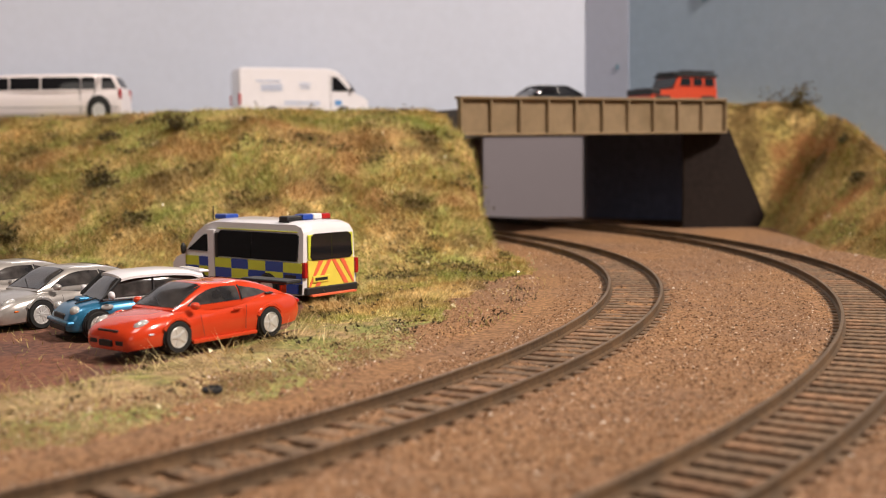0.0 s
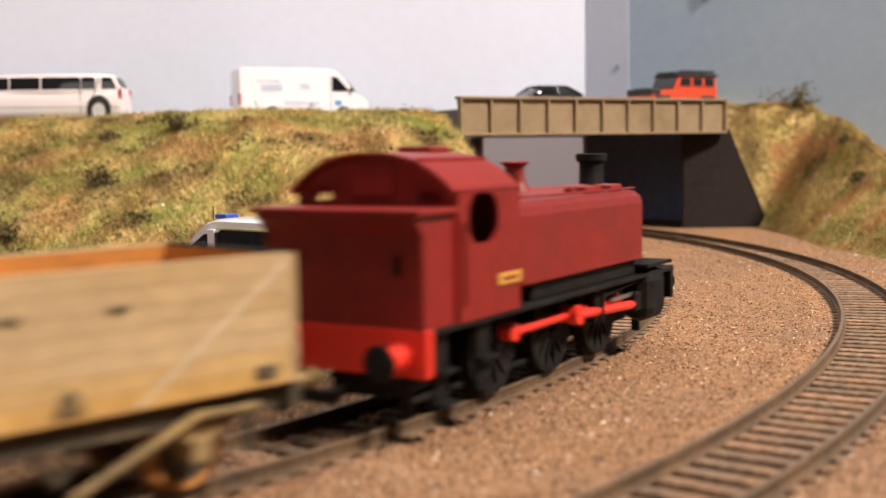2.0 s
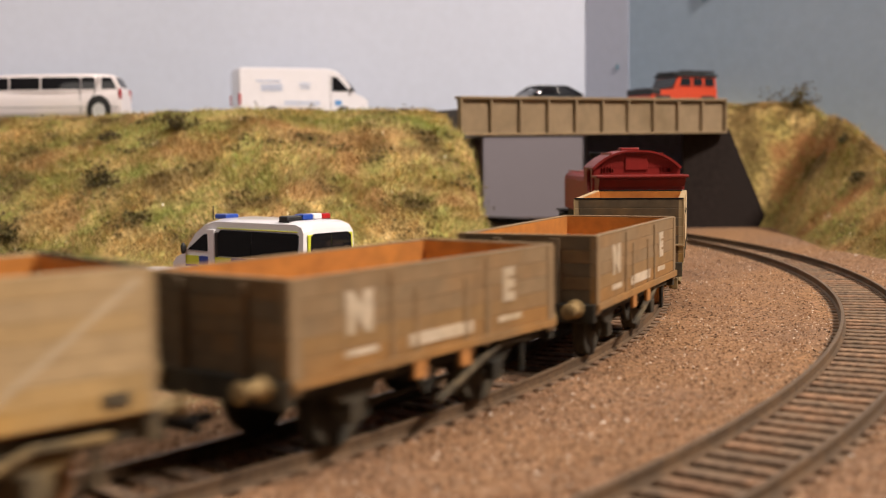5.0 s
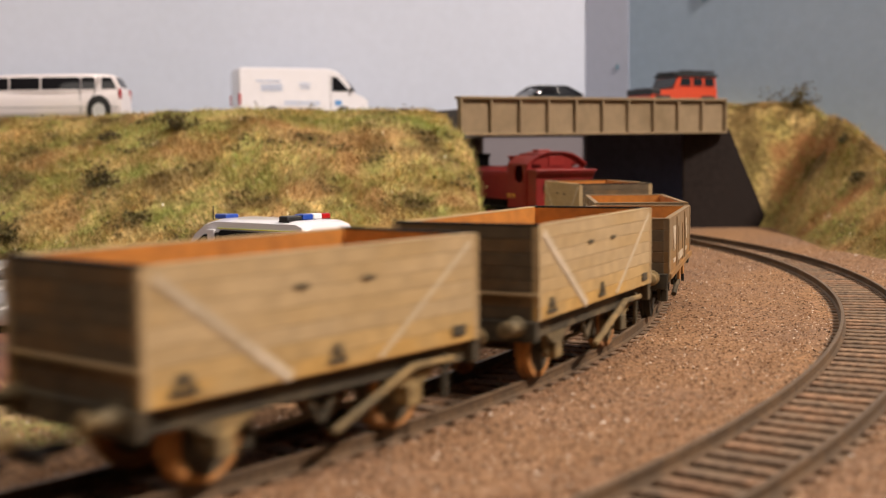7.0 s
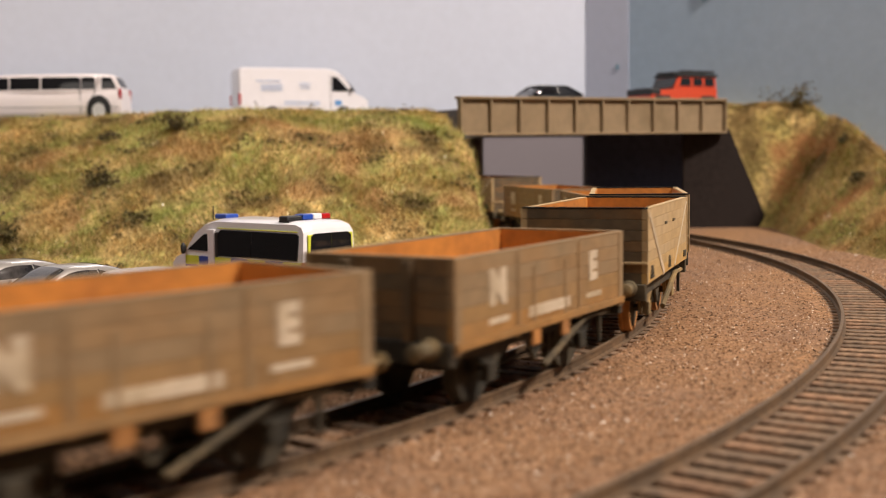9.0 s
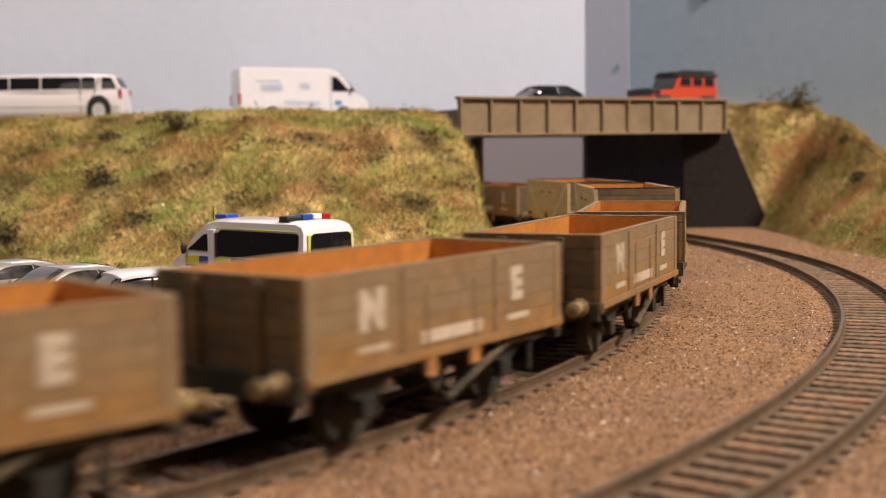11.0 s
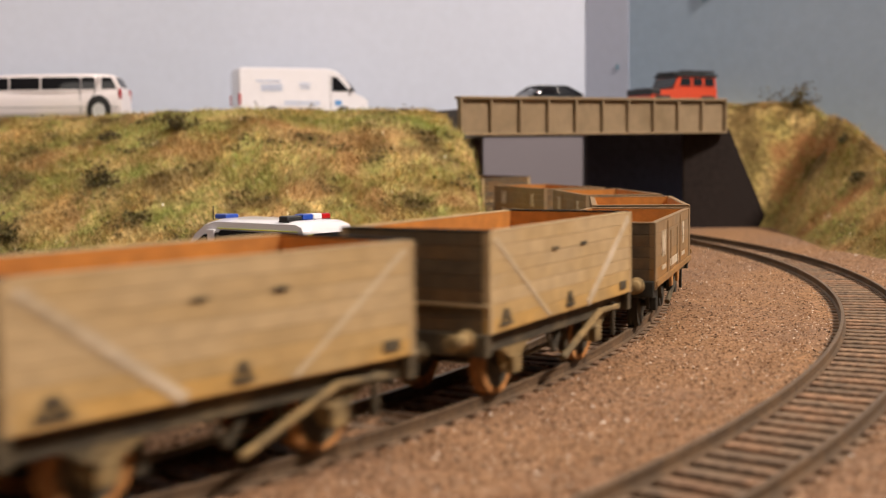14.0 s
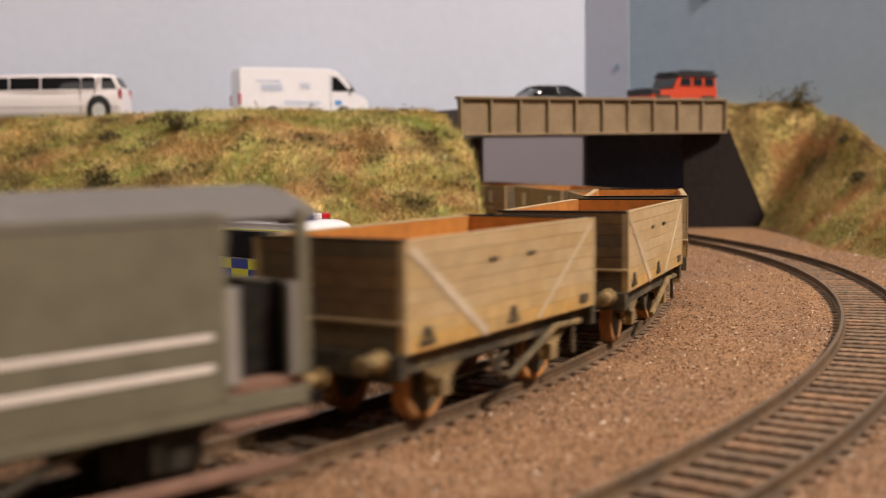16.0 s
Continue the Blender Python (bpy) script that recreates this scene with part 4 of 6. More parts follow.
for kind, off in (("T", 0.0), ("N", -11.35), ("N", -22.9), ("T", -34.25), ("T", -45.35), ("N", -56.7), ("N", -68.2), ("N", -79.7), ("N", -91.25),
                  ("F", -102.6), ("T", -113.7), ("T", -124.8)):
    made = {k: o for k, o in train if isinstance(k, str)}
    if kind not in made:
        ob = lettered_wagon(N1) if kind == "N" else tan_wagon(T1, 1 if kind == "F" else -1)
        train.append((kind, ob))
        train.append((ob, off))
    else:
        train.append((copy_thing(made[kind], Matrix()), off))
train = [(o, k) for o, k in train if not isinstance(o, str)]
train.append((brake_van(), -137.9))

# ---- model vehicles ----
GLASS_DARK = material("dark_tinted_window", (0.012, 0.012, 0.014), 0.04, spread=0.1, scale=60, fine=300, bump=0.0)
GLASS_CAR = material("smoked_model_glazing", (0.055, 0.050, 0.048), 0.13, spread=0.35, scale=120, fine=300, bump=0.0, coat=0.6, second=(0.02, 0.02, 0.022))
TYRE = material("black_rubber", (0.012, 0.012, 0.012), 0.75, spread=0.2, scale=90, fine=600, bump=0.1)
RIM = material("silver_wheel", (0.78, 0.78, 0.77), 0.3, metal=0.5, spread=0.06, scale=80, fine=500, bump=0.0)
TRIM = material("black_plastic", (0.016, 0.016, 0.017), 0.5, spread=0.2, scale=80, fine=500, bump=0.1)
LENS = material("clear_lamp_lens", (0.62, 0.62, 0.60), 0.12, metal=0.35, spread=0.1, scale=120, fine=700, bump=0.05, coat=0.8)
TAIL = material("red_lamp_lens", (0.42, 0.008, 0.01), 0.15, spread=0.1, scale=90, fine=500, bump=0.0, coat=0.7)
AMBER = material("amber_lamp_lens", (0.7, 0.16, 0.02), 0.2, spread=0.1, scale=90, fine=500, bump=0.0, coat=0.5)
WHITE_CAR = material("white_car_paint", (0.79, 0.77, 0.80), 0.3, spread=0.02, scale=30, fine=300, bump=0.0, coat=0.6)
PEARL = material("pearl_white_car_paint", (0.77, 0.71, 0.71), 0.3, spread=0.02, scale=30, fine=300, bump=0.0, coat=0.6)
ORANGE_RED = material("orange_red_car_paint", (0.62, 0.052, 0.014), 0.22, spread=0.03, scale=30, fine=300, bump=0.0, coat=0.9)
SILVER = material("silver_car_paint", (0.47, 0.445, 0.42), 0.3, metal=0.55, spread=0.05, scale=60, fine=900, bump=0.0, coat=0.7)
BLUE_CAR = material("metallic_blue_car_paint", (0.035, 0.20, 0.37), 0.3, metal=0.45, spread=0.15, scale=60, fine=1500, bump=0.0, coat=0.8)
BLACK_CAR = material("black_car_paint", (0.012, 0.012, 0.013), 0.2, spread=0.1, scale=40, fine=300, bump=0.0, coat=0.9)
ROVER_RED = material("orange_offroader_paint", (0.56, 0.062, 0.02), 0.35, spread=0.04, scale=40, fine=300, bump=0.0, coat=0.5)
POLICE_BLUE = material("police_blue", (0.012, 0.06, 0.36), 0.35, spread=0.06, scale=60, fine=400, bump=0.0, coat=0.4)
POLICE_YELLOW = material("fluorescent_yellow", (0.66, 0.72, 0.06), 0.4, spread=0.05, scale=60, fine=400, bump=0.0, coat=0.3)
STRIPE_RED = material("fluorescent_orange_red", (0.85, 0.16, 0.07), 0.4, spread=0.05, scale=60, fine=400, bump=0.0, coat=0.3)
STRIPE_YELLOW = material("warm_yellow_stripe", (0.85, 0.70, 0.10), 0.4, spread=0.05, scale=60, fine=400, bump=0.0, coat=0.3)
PALE_BLUE = material("pale_blue_print", (0.50, 0.58, 0.74), 0.4, spread=0.05, scale=60, fine=400, bump=0.0, coat=0.3)
MID_BLUE = material("blue_print", (0.10, 0.30, 0.62), 0.4, spread=0.05, scale=60, fine=400, bump=0.0, coat=0.3)


def curve_at(rows, x):
    """Smooth values between rows (x, a, b, ...) sorted by x."""
    if x <= rows[0][0]:
        return rows[0][1:]
    for i in range(len(rows) - 1):
        r0, r1 = rows[i], rows[i + 1]
        if x <= r1[0]:
            t = (x - r0[0]) / (r1[0] - r0[0])
            rp = rows[i - 1] if i else r0
            rn = rows[i + 2] if i + 2 < len(rows) else r1
            out = []
            for k in range(1, len(r0)):
                m0 = (r1[k] - rp[k]) / max(1e-6, r1[0] - rp[0]) * (r1[0] - r0[0])
                m1 = (rn[k] - r0[k]) / max(1e-6, rn[0] - r0[0]) * (r1[0] - r0[0])
                t2, t3 = t * t, t * t * t
                out.append((2 * t3 - 3 * t2 + 1) * r0[k] + (t3 - 2 * t2 + t) * m0 + (3 * t2 - 2 * t3) * r1[k] + (t3 - t2) * m1)
            return out
    return rows[-1][1:]


def loft(sections):
    """Skin closed sections, each a list of points of the same length, and cap the ends."""
    bm = bmesh.new()
    rings = [[bm.verts.new(p) for p in s] for s in sections]
    n = len(rings[0])
    for a, b in zip(rings, rings[1:]):
        for i in range(n):
            bm.faces.new((a[i], a[(i + 1) % n], b[(i + 1) % n], b[i]))
    bm.faces.new(rings[0][::-1])
    bm.faces.new(rings[-1])
    bmesh.ops.recalc_face_normals(bm, faces=bm.faces)
    return bm


def hull(rows, step=1.0, round_top=0.3):
    """Car body under the windows: rows (x, half width, bottom z, top z)."""
    x0, x1 = rows[0][0], rows[-1][0]
    n = int((x1 - x0) / step)
    secs = []
    for k in range(n + 1):
        x = x0 + (x1 - x0) * k / n
        w, zb, zt = curve_at(rows, x)
        h = zt - zb
        half = [(0, zb), (w * 0.86, zb), (w * 0.95, zb + h * 0.08), (w * 0.985, zb + h * 0.25), (w, zb + h * 0.45), (w * 0.99, zb + h * 0.62),
                (w * 0.955, zb + h * 0.80), (w * 0.86, zb + h * 0.94), (w * 0.68, zt), (w * 0.35, zt + round_top), (0, zt + round_top * 1.2)]
        secs.append([(x, y, z) for y, z in half] + [(x, -y, z) for y, z in half[-2:0:-1]])
    return loft(secs)


def cabin_half(rows, belt_w, roof_w, belt_z, x, inset=0.0):
    """Half section of a window house at x, from the middle of its foot over the side to the crown."""
    x0, x1 = rows[0][0], rows[-1][0]
    top = max(r[1] for r in rows)
    zt = curve_at(rows, x)[0]
    t = max(0.02, (zt - belt_z) / (top - belt_z))
    e = min(1.0, 0.80 + 0.2 * math.sin(math.pi * (0.02 + 0.96 * (x - x0) / (x1 - x0))))
    wt = (belt_w + (roof_w - belt_w) * t) * e - inset
    wb = belt_w * e - inset
    h = max(0.05, zt - belt_z - inset)
    return [(0, belt_z - 0.8), (wb, belt_z - 0.8), (wb, belt_z), (wb + (wt - wb) * 0.55, belt_z + h * 0.6), (wt, belt_z + h * 0.84),
            (wt * 0.88, belt_z + h * 0.96), (wt * 0.5, belt_z + h), (0, belt_z + h * 1.01)]


def cabin(rows, belt_w, roof_w, belt_z, step=1.0, inset=0.0):
    """Window house: rows (x, roof z); its foot stands on belt_z."""
    x0, x1 = rows[0][0], rows[-1][0]
    n = int((x1 - x0) / step)
    secs = []
    for k in range(n + 1):
        x = x0 + (x1 - x0) * k / n
        half = cabin_half(rows, belt_w, roof_w, belt_z, x, inset)
        secs.append([(x, y, z) for y, z in half] + [(x, -y, z) for y, z in half[-2:0:-1]])
    return loft(secs)


def between(pairs, v):
    """Straight interpolation in sorted (at, value) pairs."""
    for (a0, b0), (a1, b1) in zip(pairs, pairs[1:]):
        if v <= a1:
            return b0 + (b1 - b0) * max(0.0, (v - a0)) / max(1e-6, a1 - a0)
    return pairs[-1][1]


def side_pane(thing_, house, low, high, s, mat, name="side_window", proud=0.16):
    """Pane on a cabin's side between two lines of (x, z); it follows the side's bulge."""
    secs = []
    x0, x1 = low[0][0], low[-1][0]
    for i in range(15):
        x = x0 + (x1 - x0) * i / 14
        side_line = [(z, y) for y, z in cabin_half(*house, x)[2:5]]
        za, zb = between(low, x), between(high, x)
        zs = [za + (max(zb, za + 0.1) - za) * j / 4 for j in range(5)]
        ys = [between(side_line, z) for z in zs]
        secs.append([(x, s * (y + proud), z) for y, z in zip(ys, zs)] + [(x, s * (y - 0.25), z) for y, z in reversed(list(zip(ys, zs)))])
    return part(name, loft(secs), mat, thing_, smooth=True)


def end_pane(thing_, house, xa, xb, wide, mat, name="windscreen"):
    """Pane on a cabin's sloping front or back, from xa to xb."""
    secs = []
    for i in range(11):
        x = xa + (xb - xa) * i / 10
        top_line = sorted((y, z) for y, z in cabin_half(*house, x)[4:])
        w = top_line[-1][0] * wide
        ys = [w * (j / 5 - 1) for j in range(11)]
        zs = [between(top_line, abs(y)) for y in ys]
        secs.append([(x, y, z + 0.16) for y, z in zip(ys, zs)] + [(x, y, z - 0.3) for y, z in reversed(list(zip(ys, zs)))])
    return part(name, loft(secs), mat, thing_, smooth=True)


def wheel_set(thing_, xs, y, r, width, spokes=5, rim=RIM, tyre=TYRE):
    """Tyre and rim for both sides of each axle."""
    bm = bmesh.new()
    lathe(bm, [(r * 0.62, -width / 2), (r * 0.92, -width / 2), (r, -width / 2 + 0.5), (r, width / 2 - 0.5), (r * 0.93, width / 2), (r * 0.68, width / 2), (r * 0.66, width / 2 - 0.7)], 28,
          Matrix.Rotation(-math.pi / 2, 4, "X"))
    t0 = part("wheel", bm, tyre, thing_, "black tyre with a silver spoked rim", smooth=True)
    rb = bmesh.new()
    for k in range(spokes):
        vs = box(rb, r * 0.08, r * 0.62, -0.15, 0.25, -r * 0.42 / spokes, r * 0.42 / spokes, bevel=0.06)
        bmesh.ops.transform(rb, matrix=Matrix.Rotation(2 * math.pi * k / spokes, 4, "Y"), verts=vs)
    lathe(rb, [(r * 0.58, -0.6), (r * 0.69, -0.6), (r * 0.69, 0.15), (r * 0.62, 0.3), (r * 0.58, 0.1)], 28, Matrix.Rotation(-math.pi / 2, 4, "X"))
    lathe(rb, [(r * 0.18, -0.3), (r * 0.18, 0.3), (r * 0.1, 0.4)], 12, Matrix.Rotation(-math.pi / 2, 4, "X"))
    r0 = part("rim", rb, rim, t0, smooth=True)
    r0.location = (0, (width / 2 - 0.35) * MM, 0)
    firsts = True
    for x in xs:
        for s in (1, -1):
            m = Matrix.Translation((x, s * (y - width / 2), r)) @ Matrix.Rotation(0 if s > 0 else math.pi, 4, "Z")
            if firsts:
                t0.matrix_basis = Matrix.Translation(m.translation * MM) @ m.to_3x3().to_4x4()
                firsts = False
            else:
                t = again(t0, "wheel", m, thing_)
                rr = new("rim", r0.data)
                rr.parent = t
                rr.location = r0.location
            # dark wheel arch behind the tyre
    for x in xs:
        for s in (1, -1):
            part("wheel_arch", rodded((x, s * (y - width - 0.6), r * 1.04), (x, s * (y - 0.6), r * 1.04), r * 1.07, seg=28), TRIM, thing_)


def strip(thing_, name, pts, width, mat, thick=0.35, label=""):
    """A flat bar along points in space, for pillars and seams."""
    bm = bmesh.new()
    for a, b in zip(pts, pts[1:]):
        rod(bm, a, b, width / 2, seg=6)
    return part(name, bm, mat, thing_, label)


def blob(thing_, name, centre, size, mat, label="", turn=None):
    bm = bmesh.new()
    bmesh.ops.create_uvsphere(bm, u_segments=14, v_segments=8, radius=1)
    bmesh.ops.scale(bm, vec=size, verts=bm.verts)
    if turn is not None:
        bmesh.ops.transform(bm, matrix=turn, verts=bm.verts)
    bmesh.ops.translate(bm, vec=centre, verts=bm.verts)
    return part(name, bm, mat, thing_, label, smooth=True)


def stand(ob, x, y, z, heading):
    ob.matrix_world = pose(x * MM, y * MM, z * MM, 0, 0, heading)
    return ob


def window(thing_, pts, y, mat=None, name="side_window", lean=None):
    """A window pane given in x and z on the side at y; lean: the side's half width at height z."""
    bm = bmesh.new()
    vs = prism(bm, pts, y - 0.25, y + 0.25)
    if lean:
        s = 1 if y > 0 else -1
        for v in vs:
            v.co.y = s * (lean(v.co.z) + (0.18 if (v.co.y - y) * s > 0 else -0.3))
    return part(name, bm, mat or GLASS_DARK, thing_)


def coupe(label, paint, spec):
    """A rear-engined two-door: low nose, round roof, wide rear wings."""
    c = thing("sports_car", label, "car")
    L, W, H = spec.get("length", 58.5), spec.get("width", 11.8), spec.get("height", 17.0)
    k = L / 58.5
    rows = [(-29.2 * k, W * 0.72, 4.8, 8.6), (-28 * k, W * 0.84, 3.2, 10.2), (-24 * k, W * 0.97, 2.4, 11.3), (-17 * k, W, 2.1, 11.9), (-8 * k, W * 0.95, 2.0, 11.4),
            (2 * k, W * 0.92, 2.0, 10.6), (11 * k, W * 0.95, 2.0, 10.5), (18 * k, W * 0.97, 2.0, 9.9), (23 * k, W * 0.94, 1.9, 9.1), (26.5 * k, W * 0.86, 1.8, 7.8), (28.5 * k, W * 0.75, 1.8, 6.5), (29.3 * k, W * 0.62, 2.1, 5.4)]
    part("body", hull(rows, 0.9, 0.35), paint, c, smooth=True)
    crown = [(-24 * k, 11.6), (-18 * k, 14.2), (-10 * k, 16.4), (-3 * k, H), (3 * k, 16.7), (7 * k, 15.4), (11 * k, 13.0), (15 * k, 10.6)]
    house = (crown, W * 0.86, W * 0.62, 10.6)
    part("cabin", cabin(*house, 0.8), paint, c, "painted cabin with slim roof pillars", smooth=True)
    end_pane(c, house, 4.6 * k, 14.2 * k, 0.93, GLASS_CAR)
    end_pane(c, house, -21.5 * k, -9.5 * k, 0.80, GLASS_CAR, "rear_screen")
    for s in (1, -1):
        side_pane(c, house, [(-6.3 * k, 11.5), (10.6 * k, 11.3)], [(-6.3 * k, 15.1), (-1 * k, 15.4), (3.0 * k, 15.0), (7.2 * k, 13.6), (10.6 * k, 11.5)], s, GLASS_CAR)
        side_pane(c, house, [(-16.5 * k, 12.4), (-13 * k, 11.9), (-7.4 * k, 11.6)], [(-16.5 * k, 12.5), (-13 * k, 13.7), (-7.4 * k, 15.0)], s, GLASS_CAR, "quarter_window")
        strip(c, "centre_pillar", [(-6.8 * k, s * (W * 0.862), 11.4), (-6.9 * k, s * (W * 0.76), 14.2), (-7.0 * k, s * W * 0.665, 15.2)], 0.5, TRIM)
        strip(c, "windscreen_edge", [(14.2 * k, s * W * 0.69, 11.0), (9.4 * k, s * W * 0.635, 14.0), (4.8 * k, s * W * 0.585, 16.0)], 0.35, TRIM)
        part("engine_vent", boxed(-18.6 * k, -16.0 * k, s * W * 0.74 - 1.0, s * W * 0.74 + 1.0, 11.75, 12.25, bevel=0.2), TRIM, c)
        blob(c, "mirror", (10.5 * k, s * W * 0.99, 11.6), (1.2, 1.5, 1.0), paint)
        blob(c, "headlight", (24.6 * k, s * W * 0.66, 7.9), (2.3, 1.5, 1.2), LENS, "clear oval headlight", turn=pose(0, 0, 0, 0, 26, -s * 18))
        blob(c, "tail_lamp", (-27.8 * k, s * W * 0.70, 8.7), (1.0, 2.0, 0.9), TAIL, "red tail lamp")
        part("front_intake", boxed(26.2 * k, 29.35 * k, s * 5.2 - 1.8, s * 5.2 + 1.8, 2.9, 4.6, bevel=0.4), TRIM, c)
        part("sill", boxed(-11 * k, 11 * k, s * W * 0.92 - 0.9, s * W * 0.92 + 0.5, 1.5, 2.7, bevel=0.4), paint, c)
        strip(c, "door_seam", [(8.5 * k, s * W * 0.958, 9.2), (7.5 * k, s * W * 0.972, 3.4)], 0.12, TRIM)
        strip(c, "door_seam", [(-7 * k, s * W * 0.975, 10.0), (-6.5 * k, s * W * 0.985, 3.6)], 0.12, TRIM)
        part("door_handle", boxed(-5.5 * k, -2.5 * k, s * W * 0.968 - 0.3, s * W * 0.968 + 0.3, 9.0, 9.6, bevel=0.2), paint, c)
        part("indicator", boxed(22 * k, 24.5 * k, s * W * 0.91 - 0.3, s * W * 0.91 + 0.3, 5.5, 6.0, bevel=0.2), spec.get("side_lamp", WHITE_CAR), c)
    part("centre_intake", boxed(27.6 * k, 29.8 * k, -2.6, 2.6, 2.7, 4.4, bevel=0.3), TRIM, c)
    part("bonnet_slot", boxed(27.0 * k, 28.9 * k, -4, 4, 6.2, 6.9, bevel=0.2), TRIM, c)
    part("front_splitter", boxed(23.5 * k, 28.7 * k, -W * 0.64, W * 0.64, 1.5, 2.6, bevel=0.5), spec.get("lip", paint), c)
    part("windscreen_wiper", rodded((14 * k, 2, 11.2), (11 * k, -4, 13.1), 0.2, seg=6), TRIM, c)
    if spec.get("wing"):
        part("rear_wing", boxed(-30.0 * k, -24.0 * k, -W * 0.80, W * 0.80, 13.6, 14.6, bevel=0.4), TRIM, c, "grey-black raised rear wing")
        for s in (1, -1):
            part("wing_stay", boxed(-27 * k, -25 * k, s * W * 0.5 - 0.5, s * W * 0.5 + 0.5, 10.4, 13.2, bevel=0.2), paint, c)
    for s in (1, -1):
        for x in (16.2 * k, -15.4 * k):
            arc = [(x + 4.75 * math.cos(a), s * (W * 0.985 - 0.15), 4.2 + 4.75 * math.sin(a)) for a in [radians(28 + 124 * i / 14) for i in range(15)]]
            strip(c, "wing_lip", arc, 1.15, paint)
    wheel_set(c, (16.2 * k, -15.4 * k), W * 1.0 + 0.3, 4.2, 3.2, spec.get("spokes", 5))
    return c


def hatchback():
    c = thing("hatchback_car", "metallic blue hatchback model with white roof and mirrors", "car")
    W = 11.2
    rows = [(-24, W * 0.82, 3.4, 9.4), (-22.5, W * 0.93, 2.6, 11.4), (-15, W * 0.98, 2.2, 11.8), (0, W * 0.97, 2.1, 11.7), (10, W * 0.97, 2.1, 11.3), (17, W * 0.94, 2.2, 10.6),
            (21.5, W * 0.88, 2.3, 9.4), (23.6, W * 0.76, 2.6, 7.2), (24.4, W * 0.66, 3.0, 5.4)]
    part("body", hull(rows, 0.9, 0.3), BLUE_CAR, c, smooth=True)
    crown = [(-23.6, 11.8), (-21.5, 16.8), (-14, 18.6), (-2, 18.8), (5, 18.3), (8, 16.8), (11.5, 13.4), (13.2, 11.6)]
    part("window_glass", cabin(crown, W * 0.90, W * 0.76, 11.6, 0.8, 0.1), GLASS_CAR, c, smooth=True)
    secs = []
    for i in range(15):
        x = -22.6 + 29.0 * i / 14
        z = curve_at(crown, x)[0] if -21 < x < 5 else 17.9 if x > 0 else 17.4
        w = W * (0.80 if 0 < i < 14 else 0.74)
        half = [(0, z - 0.9), (w * 0.95, z - 1.3), (w * 1.03, z - 1.2), (w * 1.02, z - 0.5), (w * 0.9, z + 0.2), (w * 0.5, z + 0.55), (0, z + 0.6)]
        secs.append([(x, y, zz) for y, zz in half] + [(x, -y, zz) for y, zz in half[-2:0:-1]])
    part("roof", loft(secs), WHITE_CAR, c, "white contrasting roof", smooth=True)
    part("roof_spoiler", boxed(-25.2, -21.5, -W * 0.7, W * 0.7, 17.6, 18.5, bevel=0.4), WHITE_CAR, c)
    for s in (1, -1):
        strip(c, "pillar", [(13, s * W * 0.86, 11.8), (6.5, s * W * 0.78, 17.6)], 1.1, TRIM)
        strip(c, "centre_pillar", [(-4, s * W * 0.90, 11.8), (-4.5, s * W * 0.80, 17.6)], 0.9, TRIM)
        blob(c, "mirror", (11.0, s * (W + 0.8), 13.1), (1.1, 1.6, 1.3), WHITE_CAR, "white door mirror")
        blob(c, "headlight", (21.2, s * W * 0.66, 8.6), (1.8, 1.9, 1.7), LENS, "round clear headlight")
        blob(c, "side_scuttle", (12.0, s * W * 0.965, 9.6), (2.2, 0.5, 0.9), LENS)
        part("arch_flare", rodded((15.2, s * W * 0.80, 4.3), (15.2, s * W * 0.985, 4.3), 4.95, seg=28), TRIM, c)
        part("sill", boxed(-9, 9, s * W * 0.96 - 0.8, s * W * 0.96 + 0.4, 1.6, 3.2, bevel=0.4), TRIM, c)
        strip(c, "belt_line", [(-21, s * W * 0.93, 11.9), (13, s * W * 0.90, 11.8)], 0.5, LENS)
        strip(c, "bonnet_stripe", [(13, s * 4.2, 11.75), (20, s * 3.8, 10.6)], 0.5, TRIM)
    part("grille", boxed(22.8, 24.2, -4.5, 4.5, 6.0, 7.8, bevel=0.4), TRIM, c)
    part("lower_grille", boxed(23.2, 24.7, -7, 7, 2.6, 4.4, bevel=0.4), TRIM, c)
    part("bumper", boxed(21.8, 24.9, -W * 0.84, W * 0.84, 4.6, 5.9, bevel=0.5), BLUE_CAR, c)
    part("bonnet_scoop", boxed(14.5, 18, -2.4, 2.4, 11.0, 12.1, bevel=0.4), BLUE_CAR, c)
    wheel_set(c, (15.2, -16.2), W * 1.0 + 0.85, 4.3, 3.0, 8)
    return c


